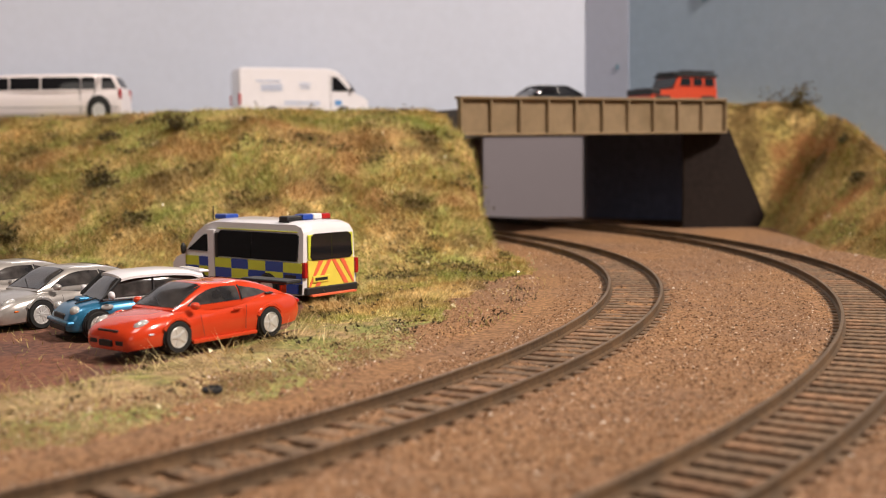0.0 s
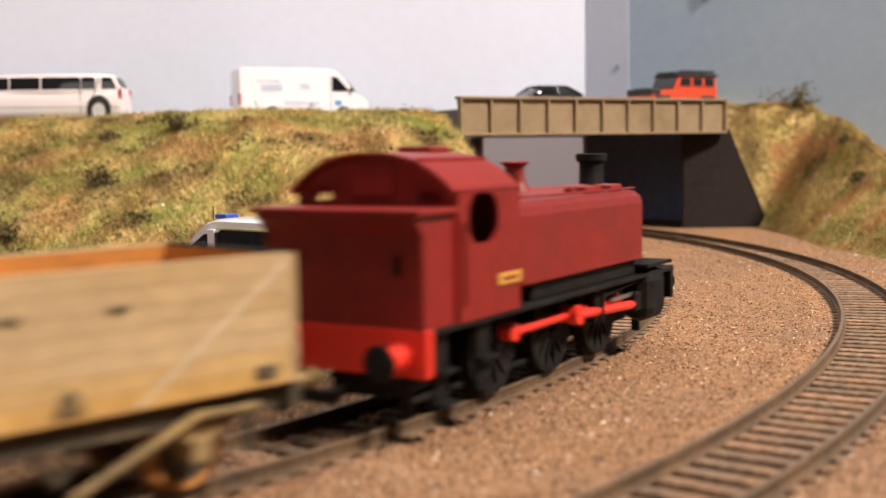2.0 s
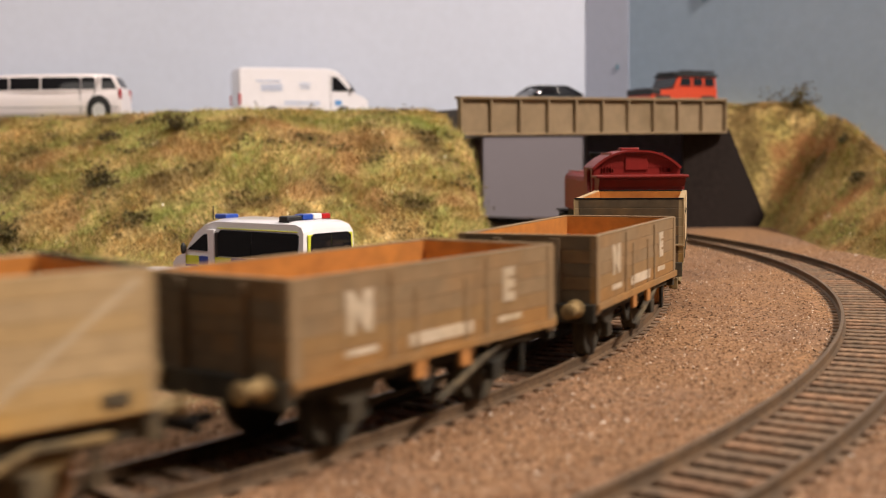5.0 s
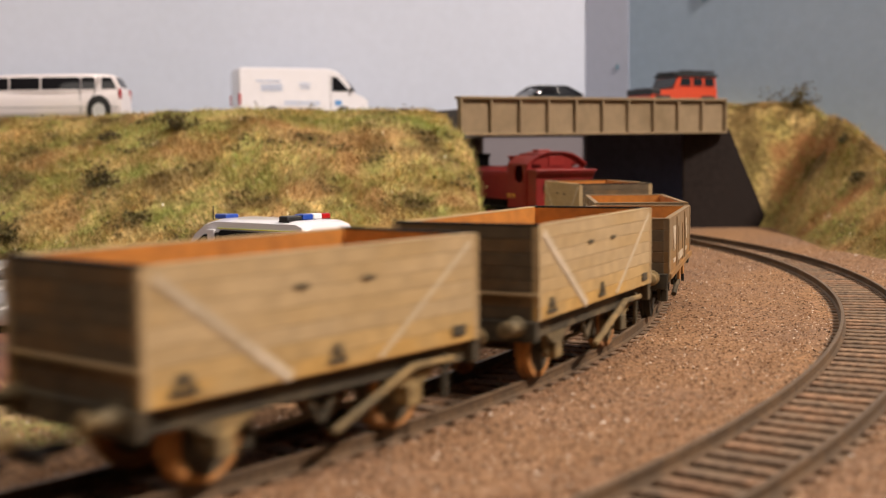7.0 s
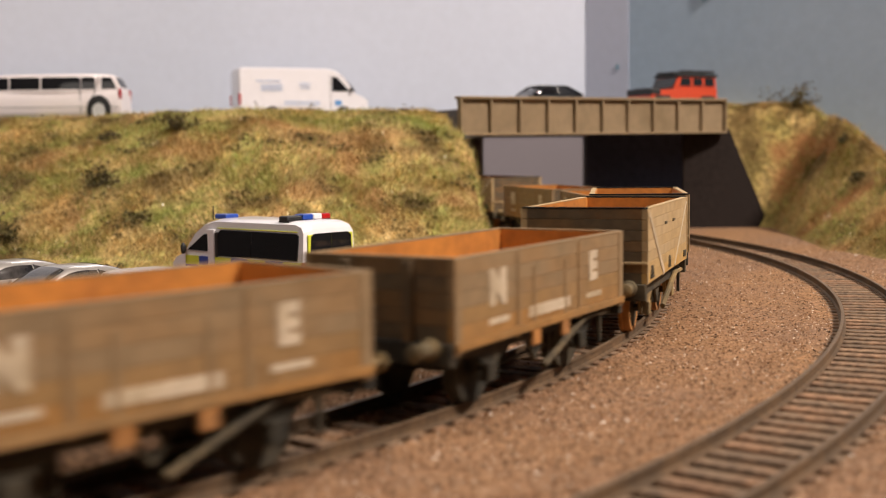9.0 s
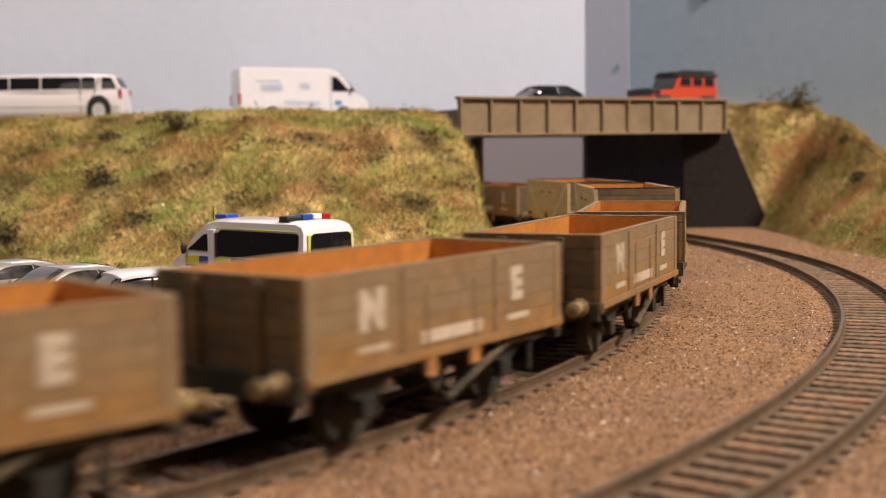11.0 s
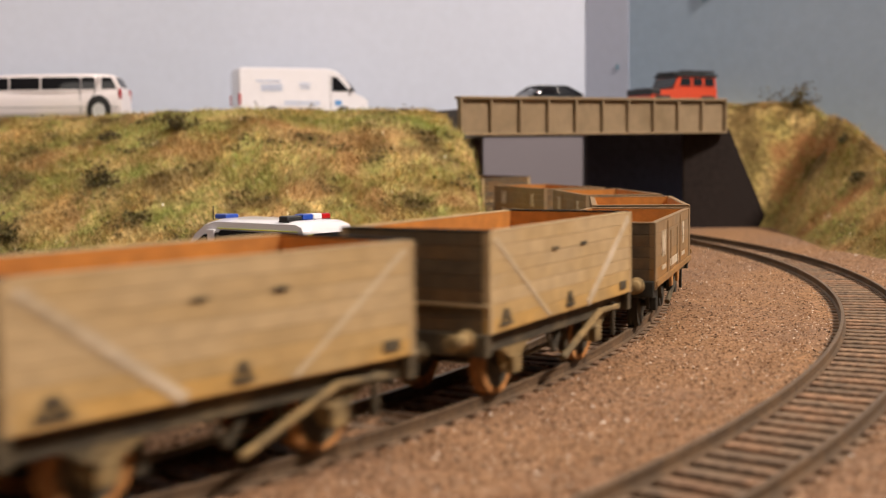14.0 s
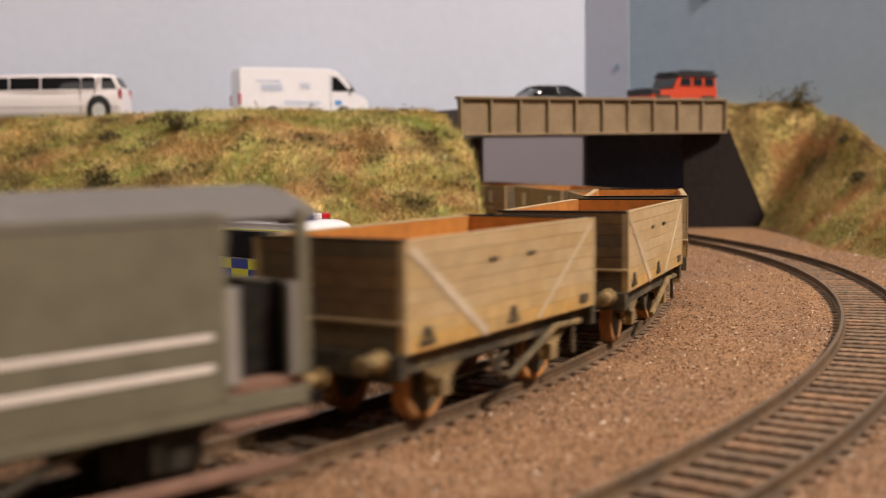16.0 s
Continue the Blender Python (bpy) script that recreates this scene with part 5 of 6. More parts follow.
def panel_van(name, label, L, W, H, paint, police=False):
    """A tall van: one-box side profile with a short sloping bonnet; x forward."""
    c = thing(name, label, "van")
    h2 = L / 2
    zr, wb = H, W / 2
    b0 = h2 * 0.58
    prof = [(-h2, 2.6), (-h2, zr - 3.0), (-h2 + 1.2, zr - 0.9), (-h2 + 4, zr), (b0 - 9, zr), (b0 - 3, zr - 1.4), (b0 + 2, zr - 5.0), (h2 * 0.80, H * 0.52), (h2 * 0.95, H * 0.44), (h2, H * 0.36), (h2, 3.2), (h2 - 2, 2.2), (-h2 + 2, 2.2)]
    secs = []
    for i in range(13):
        t = -1 + 2 * i / 12
        edge = abs(t) ** 6
        secs.append([(x * (1 - 0.025 * edge), t * wb * (1.0 - 0.11 * max(0, (z - H * 0.45) / (H * 0.55)) ** 1.6), z - (1.1 * edge if z > H * 0.8 else 0)) for x, z in prof])
    part("body", loft(secs), paint, c, smooth=True)
    def lean(z):
        return wb * (1.0 - 0.11 * max(0, (z - H * 0.45) / (H * 0.55)) ** 1.6)
    c["half"] = wb
    for s in (1, -1):
        y = s * wb * 0.975
        inw = s * wb * 0.93
        cabw = [(b0 - 7, H * 0.56), (b0 - 7, zr - 5.5), (b0 - 3.4, zr - 6.0), (b0 + 5.0, H * 0.56)]
        window(c, cabw, inw, name="cab_window", lean=lean)
        strip(c, "door_seam", [(b0 - 8.2, s * wb * 0.99, 4), (b0 - 8.2, s * wb * 0.99, H * 0.5), (b0 - 8.2, s * wb * 0.92, zr - 4)], 0.3, TRIM)
        blob(c, "mirror", (b0 + 5.5, s * (wb + 1.2), H * 0.58), (0.8, 1.1, 2.2), TRIM)
        part("lower_trim", boxed(-h2 + 1, h2 - 3, y - 0.5, y + 0.35, 2.4, 6.2, bevel=0.3), TRIM if police else paint, c)
        part("tail_lamp", boxed(-h2 - 0.25, -h2 + 1.4, s * wb * 0.95 - 0.9, s * wb * 0.95 + 0.45, H * 0.30, H * 0.50, bevel=0.3), TAIL, c, "upright red tail lamp")
        blob(c, "headlight", (h2 - 1.6, s * wb * 0.78, H * 0.37), (1.6, 1.8, 1.5), LENS)
    wind = bmesh.new()
    prism(wind, [(b0 + 0.4, zr - 4.2), (h2 * 0.80 + 0.3, H * 0.55), (h2 * 0.80 - 0.5, H * 0.55), (b0 - 0.6, zr - 4.2)], -wb * 0.84, wb * 0.84)
    part("windscreen", wind, GLASS_DARK, c)
    part("bumper", boxed(-h2 - 0.7, -h2 + 2, -wb * 0.95, wb * 0.95, 2.4, 5.0, bevel=0.4), TRIM if police else paint, c)
    part("front_bumper", boxed(h2 - 3, h2 + 0.4, -wb * 0.92, wb * 0.92, 2.2, 6.2, bevel=0.6), TRIM if police else paint, c)
    wheel_set(c, (h2 * 0.58, -h2 * 0.50), wb * 1.0 + 0.85, 4.4, 3.0, 6)
    return c


def police_van():
    L, W, H = 66.0, 23.0, 27.5
    c = panel_van("police_van", "white police van with blue and yellow checks and roof beacons", L, W, H, WHITE_CAR, True)
    h2, wb = L / 2, W / 2
    for s in (1, -1):
        y = s * wb * 0.995
        # long dark side windows
        def lean(z):
            return wb * (1.0 - 0.11 * max(0, (z - H * 0.45) / (H * 0.55)) ** 1.6)
        window(c, [(-h2 + 3.2, 13.9), (-h2 + 2.8, 22.6), (-h2 + 3.6, 23.3), (-8.6, 23.4), (-8.6, 13.9)], s * wb * 0.945, lean=lean)
        window(c, [(-8.3, 13.9), (-8.3, 23.4), (7.2, 23.4), (8, 22.6), (8, 13.9)], s * wb * 0.945, lean=lean)
        strip(c, "window_rail", [(-h2 + 3.5, s * (lean(24.0) + 0.05), 24.0), (9.0, s * (lean(24.0) + 0.05), 24.0)], 0.35, POLICE_YELLOW)
        n = 0
        for i, x0 in enumerate([-32.0 + 8.3 * k for k in range(7)]):
            for j in range(2):
                mat = POLICE_YELLOW if (i + j) % 2 else POLICE_BLUE
                xe = min(x0 + 8.3, 25.0)
                z0 = 6.4 + j * 3.5
                part("livery_check", boxed(x0, xe, y - 0.3, y + 0.22, z0, z0 + 3.5), mat, c)
        part("open_sliding_door", boxed(9.6, 13.0, s * wb * 0.95 - 0.4, s * wb * 0.95 + 0.9, 4, 23.6, bevel=0.3), WHITE_CAR, c)
        part("door_gap", boxed(8.2, 9.5, s * wb * 0.95 - 0.4, s * wb * 0.95 + 0.55, 5, 22.5), TRIM, c)
        part("blue_panel", boxed(-h2 + 2.5, -h2 + 8.5, y - 0.2, y + 0.5, 2.8, 6.0, bevel=0.1), POLICE_BLUE, c)
        part("fleet_bar", boxed(-h2 + 3.4, -h2 + 8.6, y - 0.2, y + 0.32, 7.6, 9.2), TRIM, c, "dark lettering bar")
    # rear doors: windows, warning chevrons, plate
    xr = -h2
    bm = bmesh.new()
    for a, b in ((-8.9, -0.1), (0.1, 8.9)):
        pw = bmesh.new()
        prism(pw, [(a + (1.0 if a < -1 else 0), 14.2), (b - (1.0 if b > 1 else 0), 14.2), (b, 15.4), (b - (0.5 if b > 1 else 0), 22.4), (b - (1.8 if b > 1 else 0), 23.4),
                   (a + (1.8 if a < -1 else 0), 23.4), (a + (0.5 if a < -1 else 0), 22.4), (a, 15.4)], -xr - 0.4, -xr + 0.4)
        bmesh.ops.transform(pw, matrix=Matrix.Rotation(math.pi / 2, 4, "Z"), verts=pw.verts)
        part("rear_window", pw, GLASS_DARK, c)
    bm.free()
    part("rear_panel", boxed(xr - 0.15, xr + 0.4, -9.8, 9.8, 5.0, 14.2), STRIPE_YELLOW, c, "yellow warning panel")
    part("rear_frame", boxed(xr - 0.18, xr + 0.4, -9.55, 9.55, 14.5, 23.1, bevel=0.2), POLICE_YELLOW, c)
    for k in range(1, 9, 2):
        for s in (1, -1):
            bm = bmesh.new()
            y0 = k * 1.9 - 3.0
            pts = []
            for yy, zz in ((y0, 5.2), (y0 + 1.9, 5.2), (y0 + 1.9 - 5.6, 14.0), (y0 - 5.6, 14.0)):
                pts.append((max(0.1, min(9.8, yy + 2.6)), zz))
            if len({p for p in pts}) < 4:
                bm.free()
                continue
            a = [bm.verts.new((xr - 0.30, s * p[0], p[1])) for p in pts]
            b = [bm.verts.new((xr + 0.2, s * p[0], p[1])) for p in pts]
            bm.faces.new(a), bm.faces.new(b[::-1])
            for i in range(4):
                bm.faces.new((a[i], b[i], b[(i + 1) % 4], a[(i + 1) % 4]))
            bmesh.ops.recalc_face_normals(bm, faces=bm.faces)
            part("chevron", bm, STRIPE_RED if k % 2 else STRIPE_YELLOW, c)
    part("number_plate", boxed(xr - 0.6, xr, 1.4, 8.2, 6.6, 8.8, bevel=0.1), STRIPE_YELLOW, c, "orange-yellow plate with a plain dark bar")
    part("plate_bar", boxed(xr - 0.7, xr - 0.3, 2.2, 7.4, 7.2, 8.2), TRIM, c)
    part("step_bar", boxed(xr - 1.6, xr, -9.5, 9.5, 1.8, 2.6, bevel=0.2), STRIPE_RED, c, "red and yellow rear step")
    # beacons
    part("front_beacon", boxed(9, 15, 1.5, 7.0, 27.1, 28.9, bevel=0.5), POLICE_BLUE, c, "blue roof beacon")
    part("aerial", rodded((13, 9, 26.8), (13, 9, 32), 0.2, seg=6), TRIM, c)
    part("beacon_base", boxed(-24, -19, -9, 9, 26.8, 27.6, bevel=0.2), TRIM, c)
    part("dark_beacon", boxed(-23.6, -19.6, 3.0, 9.4, 27.4, 29.2, bevel=0.5), TRIM, c)
    part("blue_beacon", boxed(-23.8, -19.6, -1.6, 3.0, 27.4, 29.6, bevel=0.5), POLICE_BLUE, c, "blue roof beacon")
    part("white_beacon", boxed(-23.8, -19.6, -5.4, -1.6, 27.4, 29.6, bevel=0.5), WHITE_CAR, c)
    part("red_beacon", boxed(-23.8, -19.6, -9.2, -5.4, 27.4, 29.6, bevel=0.5), TAIL, c, "red roof beacon")
    return c


def delivery_van():
    L, W, H = 87.0, 26.5, 33.5
    c = panel_van("delivery_van", "white high-roof delivery van with pale blue lettering bars", L, W, H, WHITE_CAR)
    for y, s in ((-W / 2 * 0.96, -1),):
        for x0, x1, z0, z1, m in ((-32, -16, 24.4, 25.2, PALE_BLUE), (-29, -15, 21.8, 22.5, PALE_BLUE), (-29, -15, 20.4, 21.1, PALE_BLUE), (-29, -15, 18.9, 19.6, PALE_BLUE),
                                  (-4, 4, 23.2, 23.8, PALE_BLUE), (-3, 3, 21.8, 22.4, PALE_BLUE), (-3.5, 3.5, 20.4, 21.0, PALE_BLUE),
                                  (-14, 10, 11.6, 12.4, PALE_BLUE), (-14, 10, 10.0, 10.8, PALE_BLUE), (20, 24.5, 9.8, 13.0, MID_BLUE)):
            yy = y * (1.0 - 0.085 * max(0, (z0 - 16) / 19))
            part("print_bar", boxed(x0, x1, yy - 0.5, yy + 0.15, z0, z1), m, c)
    return c


def limousine():
    c = thing("limousine", "pearl white stretched limousine with dark windows", "car")
    W, h2 = 12.6, 56.0
    rows = [(-h2, W * 0.90, 4.2, 15.4), (-h2 + 1.5, W * 0.97, 3.4, 16.8), (-40, W, 3.0, 16.8), (20, W, 3.0, 16.6), (36, W * 0.98, 3.0, 15.8), (50, W * 0.94, 3.2, 14.8), (55, W * 0.86, 4, 12)]
    part("body", hull(rows, 2.0, 0.3), PEARL, c, smooth=True)
    crown = [(-h2 + 0.5, 17.0), (-h2 + 4, 23.2), (-h2 + 9, 25.4), (-10, 25.8), (20, 25.4), (26, 23.6), (33, 16.8)]
    house = (crown, W * 0.95, W * 0.82, 16.6)
    part("cabin", cabin(*house, 1.2), PEARL, c, "pearl white cabin and roof", smooth=True)
    end_pane(c, house, 24.5, 31.5, 0.9, GLASS_DARK)
    end_pane(c, house, -h2 + 1.2, -h2 + 4.4, 0.85, GLASS_DARK, "rear_screen")
    for s in (1, -1):
        side_pane(c, house, [(-h2 + 3.6, 17.6), (-h2 + 12.6, 17.4)], [(-h2 + 3.6, 18.4), (-h2 + 6.4, 23.6), (-h2 + 14.5, 23.9)], s, GLASS_DARK, "quarter_window")
        for x0, x1 in ((-h2 + 16.6, -31.0), (-30.0, -6.0), (-5.0, 14.0), (15.0, 25.0)):
            side_pane(c, house, [(x0, 17.4), (x1, 17.4)], [(x0, 23.2), (x0 + 1.2, 23.9), (x1, 23.9)], s, GLASS_DARK)
        part("wheel_arch", rodded((-h2 + 14, s * (W * 0.9), 6.6), (-h2 + 14, s * (W + 0.35), 6.6), 7.6, seg=28), TRIM, c, "black wheel arch")
        part("tail_lamp", boxed(-h2 - 0.2, -h2 + 1.6, s * W * 0.90 - 0.8, s * W * 0.90 + 1.0, 12.2, 17.4, bevel=0.4), TAIL, c, "upright red tail lamp")
        strip(c, "chrome_strip", [(-h2 + 2, s * W * 1.0, 8.2), (40, s * W * 1.0, 8.2)], 0.5, LENS)
        strip(c, "door_seam", [(-h2 + 21.5, s * W * 1.0, 8), (-h2 + 16.6, s * W * 0.965, 16), (-h2 + 13.5, s * W * 0.86, 24)], 0.4, TRIM)
        strip(c, "door_seam", [(-30.5, s * W * 1.0, 5), (-30.5, s * W * 0.97, 16), (-30.5, s * W * 0.86, 24)], 0.4, TRIM)
    wheel_set(c, (38, -h2 + 14), W * 1.0 + 0.9, 6.1, 3.4, 6)
    return c


def dark_saloon():
    c = thing("saloon_car", "glossy black saloon model on the bridge road", "car")
    W = 11.6
    rows = [(-29, W * 0.8, 4, 9.0), (-27, W * 0.93, 2.6, 10.8), (-10, W * 0.98, 2.2, 11.4), (8, W * 0.98, 2.2, 11.0), (22, W * 0.93, 2.3, 9.6), (28, W * 0.8, 2.8, 7.0)]
    part("body", hull(rows, 1.2, 0.3), BLACK_CAR, c, smooth=True)
    crown = [(-25, 11.2), (-18, 16.0), (-8, 18.0), (2, 18.0), (8, 15.4), (15, 11.2)]
    part("window_glass", cabin(crown, W * 0.88, W * 0.70, 11.0, 1.0, 0.1), GLASS_DARK, c, smooth=True)
    part("roof", boxed(-17, 4.5, -W * 0.66, W * 0.66, 17.0, 18.4, bevel=0.5), BLACK_CAR, c, smooth=True)
    for s in (1, -1):
        strip(c, "pillar", [(15, s * W * 0.82, 11.3), (4, s * W * 0.68, 17.4)], 1.3, BLACK_CAR)
        strip(c, "centre_pillar", [(-5, s * W * 0.88, 11.3), (-6, s * W * 0.70, 17.4)], 1.5, BLACK_CAR)
        strip(c, "rear_pillar", [(-24, s * W * 0.80, 11.3), (-16, s * W * 0.68, 17.2)], 2.0, BLACK_CAR)
    wheel_set(c, (17, -17), W * 1.0 + 0.8, 4.3, 3.0)
    return c


def off_roader():
    c = thing("off_road_car", "orange-red boxy off-roader with black roof rack", "car")
    W = 11.8
    bm = bmesh.new()
    prism(bm, [(-27, 5), (-27, 16.0), (8, 16.0), (9, 15.4), (26, 14.4), (28, 13.4), (28, 5)], -W, W)
    bmesh.ops.bevel(bm, geom=bm.edges[:], offset=0.5, segments=2, affect="EDGES")
    part("body", bm, ROVER_RED, c)
    part("bonnet_nose", boxed(20, 28.4, -W - 0.15, W + 0.15, 10.5, 15.0, bevel=0.6), TRIM, c, "black nose and grille")
    bm = bmesh.new()
    prism(bm, [(-27, 16), (-26.4, 24.4), (4.5, 24.4), (9, 16)], -W * 0.94, W * 0.94)
    bmesh.ops.bevel(bm, geom=bm.edges[:], offset=0.5, segments=2, affect="EDGES")
    part("cabin", bm, ROVER_RED, c)
    part("roof", boxed(-27.4, 6.2, -W * 1.0, W * 1.0, 23.6, 25.8, bevel=0.5), TRIM, c, "black roof")
    for s in (1, -1):
        y = s * W * 0.94
        for a, b in ((-24.5, -16.5), (-14.5, -7.0), (-5.0, 2.6)):
            window(c, [(a, 17.4), (a + 0.3, 23.0), (b, 23.0), (b + (1.8 if b > 0 else 0), 17.4)], y)
        part("arch", boxed(13, 25, s * W - 0.6, s * W + 0.9, 8.6, 10.4, bevel=0.4), TRIM, c)
        part("arch", boxed(-24, -13, s * W - 0.6, s * W + 0.9, 8.6, 10.4, bevel=0.4), TRIM, c)
        part("wing_top", boxed(10, 27, s * (W - 3) - 2.6, s * (W - 3) + 2.6, 14.2, 15.2, bevel=0.3), TRIM, c)
        part("rack_rail", boxed(-25, 4, s * W * 0.9 - 0.4, s * W * 0.9 + 0.4, 27.2, 28.2, bevel=0.15), TRIM, c)
        for x in (-24, -14, -4, 3.4):
            part("rack_post", boxed(x - 0.4, x + 0.4, s * W * 0.9 - 0.4, s * W * 0.9 + 0.4, 25.4, 27.6), TRIM, c)
    for x in range(-24, 5, 4):
        part("rack_slat", boxed(x - 0.5, x + 0.5, -W * 0.9, W * 0.9, 26.6, 27.2), TRIM, c)
    part("windscreen", boxed(0, 0.5, -W * 0.85, W * 0.85, 0, 7.6, turn=Matrix.Translation((8.9, 0, 16.2)) @ Matrix.Rotation(-0.49, 4, "Y")), GLASS_DARK, c)
    part("lamp_bar", boxed(4.0, 6.4, -8, 8, 25.6, 27.4, bevel=0.5), TRIM, c)
    part("bonnet_panel", boxed(9.5, 27.2, -5.6, 5.6, 14.2, 15.6, bevel=0.4), TRIM, c, "matt black bonnet panel")
    part("spare_wheel", rodded((-29, 0, 13), (-27, 0, 13), 5, seg=24), TYRE, c)
    wheel_set(c, (18.5, -18), W * 1.03, 5.3, 3.4, 6)
    return c


red = coupe("bright orange-red sports coupe model with silver wheels and black rear wing", ORANGE_RED, {"wing": True, "height": 16.4})
stand(red, -64.0, 298.7, -2.6, math.degrees(math.atan2(-26, -20.3)))
red.scale = (0.97, 0.97, 0.95)
mini = hatchback()
stand(mini, -89.0, 326.0, -3.9, math.degrees(math.atan2(-0.58, -0.81)))
mini.scale = (0.84, 0.93, 0.90)
silver = coupe("silver grey sports coupe model with spoked wheels", SILVER, {"spokes": 10, "side_lamp": AMBER, "length": 57.0, "height": 16.8})
stand(silver, -116.3, 353.0, -4.2, math.degrees(math.atan2(-26, -20.3)))
far_silver = coupe("silver grey coupe model parked at the end of the row", SILVER, {"spokes": 5, "length": 57.5, "height": 16.6})
stand(far_silver, -143.0, 372.0, -4.2, math.degrees(math.atan2(-26, -20.3)))
patrol = police_van()
stand(patrol, -65.0, 412.0, -3.4, math.degrees(math.atan2(0.65, -0.76)))
patrol.scale = (1.085, 1.085, 0.965)
parcel_van = delivery_van()
stand(parcel_van, -93.0, 768.0, CREST_Z, 22)
parcel_van.scale = (1, 1, 1.03)
limo = limousine()
stand(limo, -257.0, 744.0, CREST_Z, 180)
limo.scale = (1, 1, 1.19)
saloon = dark_saloon()
stand(saloon, 68.5, 699.0, ROAD_Z, 30)
saloon.scale = (0.9, 1, 0.76)
rover = off_roader()
stand(rover, 149.0, 749.0, ROAD_Z, 210)
rover.scale = (1, 1, 0.9)


# ---- grass, stones and shrubs ----


def tinted(name, base, islands=0.45):
    """A copy of a surface whose loose pieces differ in brightness."""
    m = base.copy()
    m.name = name
    n, l = m.node_tree.nodes, m.node_tree.links
    p = n["Principled BSDF"]
    src = p.inputs["Base Color"].links[0].from_socket
    geo = n.new("ShaderNodeNewGeometry")
    rng = n.new("ShaderNodeMapRange")
    rng.inputs["To Min"].default_value, rng.inputs["To Max"].default_value = 1 - islands, 1 + islands
    hsv = n.new("ShaderNodeHueSaturation")
    l.new(geo.outputs["Random Per Island"], rng.inputs["Value"])
    l.new(rng.outputs["Result"], hsv.inputs["Value"])
    l.new(src, hsv.inputs["Color"])
    l.new(hsv.outputs["Color"], p.inputs["Base Color"])
    return m


GRASS = tinted("static_grass_fibres", TURF, 0.32)


def toned(name, tones, rough=0.9):
    """Loose pieces that each take one of several tones."""
    m = bpy.data.materials.new(name)
    m.use_nodes = True
    n, l = m.node_tree.nodes, m.node_tree.links
    p = n["Principled BSDF"]
    p.inputs["Roughness"].default_value = rough
    p.inputs["Specular IOR Level"].default_value = 0.3
    geo = n.new("ShaderNodeNewGeometry")
    ramp = n.new("ShaderNodeValToRGB")
    l.new(geo.outputs["Random Per Island"], ramp.inputs["Fac"])
    while len(ramp.color_ramp.elements) < len(tones):
        ramp.color_ramp.elements.new(0.5)
    for e, (at, c) in zip(ramp.color_ramp.elements, tones):
        e.position, e.color = at, (*c, 1)
    l.new(ramp.outputs["Color"], p.inputs["Base Color"])
    return m


GRIT = toned("loose_grit", [(0.0, (0.06, 0.036, 0.02)), (0.22, (0.14, 0.074, 0.037)), (0.45, (0.28, 0.153, 0.076)), (0.75, (0.34, 0.195, 0.112)), (0.94, (0.45, 0.30, 0.185)), (1.0, (0.8, 0.7, 0.58))])
DRY_GRASS = tinted("dry_static_grass_fibres", DRY_TURF, 0.38)
VERGE_GRASS = tinted("thin_verge_fibres", VERGE, 0.4)
BROWN_SHRUB = tinted("brown_dry_shrub", material("brown_shrub", (0.17, 0.105, 0.045), 0.9, spread=0.4, scale=60, fine=300, bump=0.0, second=(0.11, 0.085, 0.03)), 0.6)
STRAW = tinted("dry_straw", material("straw", (0.62, 0.49, 0.25), 0.8, spread=0.2, scale=40, fine=200, bump=0.0), 0.4)
SHRUB = tinted("dark_dry_shrub", material("shrub", (0.085, 0.062, 0.022), 0.9, spread=0.4, scale=60, fine=300, bump=0.0, second=(0.10, 0.085, 0.025)), 0.6)


def pieces(name, verts, faces, mat, label, category, kind="stuff"):
    me = bpy.data.meshes.new(name)
    me.from_pydata([(x * MM, y * MM, z * MM) for x, y, z in verts], [], faces)
    me.materials.append(mat)
    return tagged(new(name, me), label, category, kind=kind)


def blades(name, height, count, area, length, ok, label, mat, width=0.13, lean=1.15):
    rnd = random.Random(name + label)
    verts, faces = [], []
    tries = 0
    while len(faces) < count and tries < count * 5:
        tries += 1
        x, y = rnd.uniform(area[0], area[1]), rnd.uniform(area[2], area[3])
        if not ok(x, y, rnd):
            continue
        z = height(x, y) - 0.3
        ln = length * rnd.uniform(0.5, 1.25) * (0.62 if z < 2 else 1.0)
        a = 7.0 * noise.noise((x * 0.022, y * 0.022, 9)) - 1.3 + rnd.gauss(0, 1.3)
        tilt = lean * (0.45 + 0.55 * rnd.random())
        dx, dy, dz = math.cos(a) * math.sin(tilt) * ln, math.sin(a) * math.sin(tilt) * ln, math.cos(tilt) * ln
        b = rnd.uniform(0, 6.283)
        wx, wy = math.cos(b) * width, math.sin(b) * width
        k = len(verts)
        verts += [(x - wx, y - wy, z), (x + wx, y + wy, z), (x + dx, y + dy, z + dz)]
        faces.append((k, k + 1, k + 2))
    return pieces(name, verts, faces, mat, label, "grass")


def on_left(x, y, rnd):
    if not in_left(x, y) or y > 690:
        return False
    k = ground_kind(x, y)
    return k == 0 or rnd.random() < (0.02 if k == 1 else 0.03)


blades("grass", left_hill, 230000, (-250, 45, 180, 690), 4.4, on_left, "short dry yellow and green static grass on the bank", GRASS)
blades("grass", right_hill, 60000, (170, 320, 430, 760), 4.2, lambda x, y, rnd: right_hill(x, y) > -2.5 and (x > 162 or y < 690) and (Vector((x, y)) - WALL_A).cross(side) > -6,
       "short dry yellow static grass on the bank beside the bridge", DRY_GRASS)


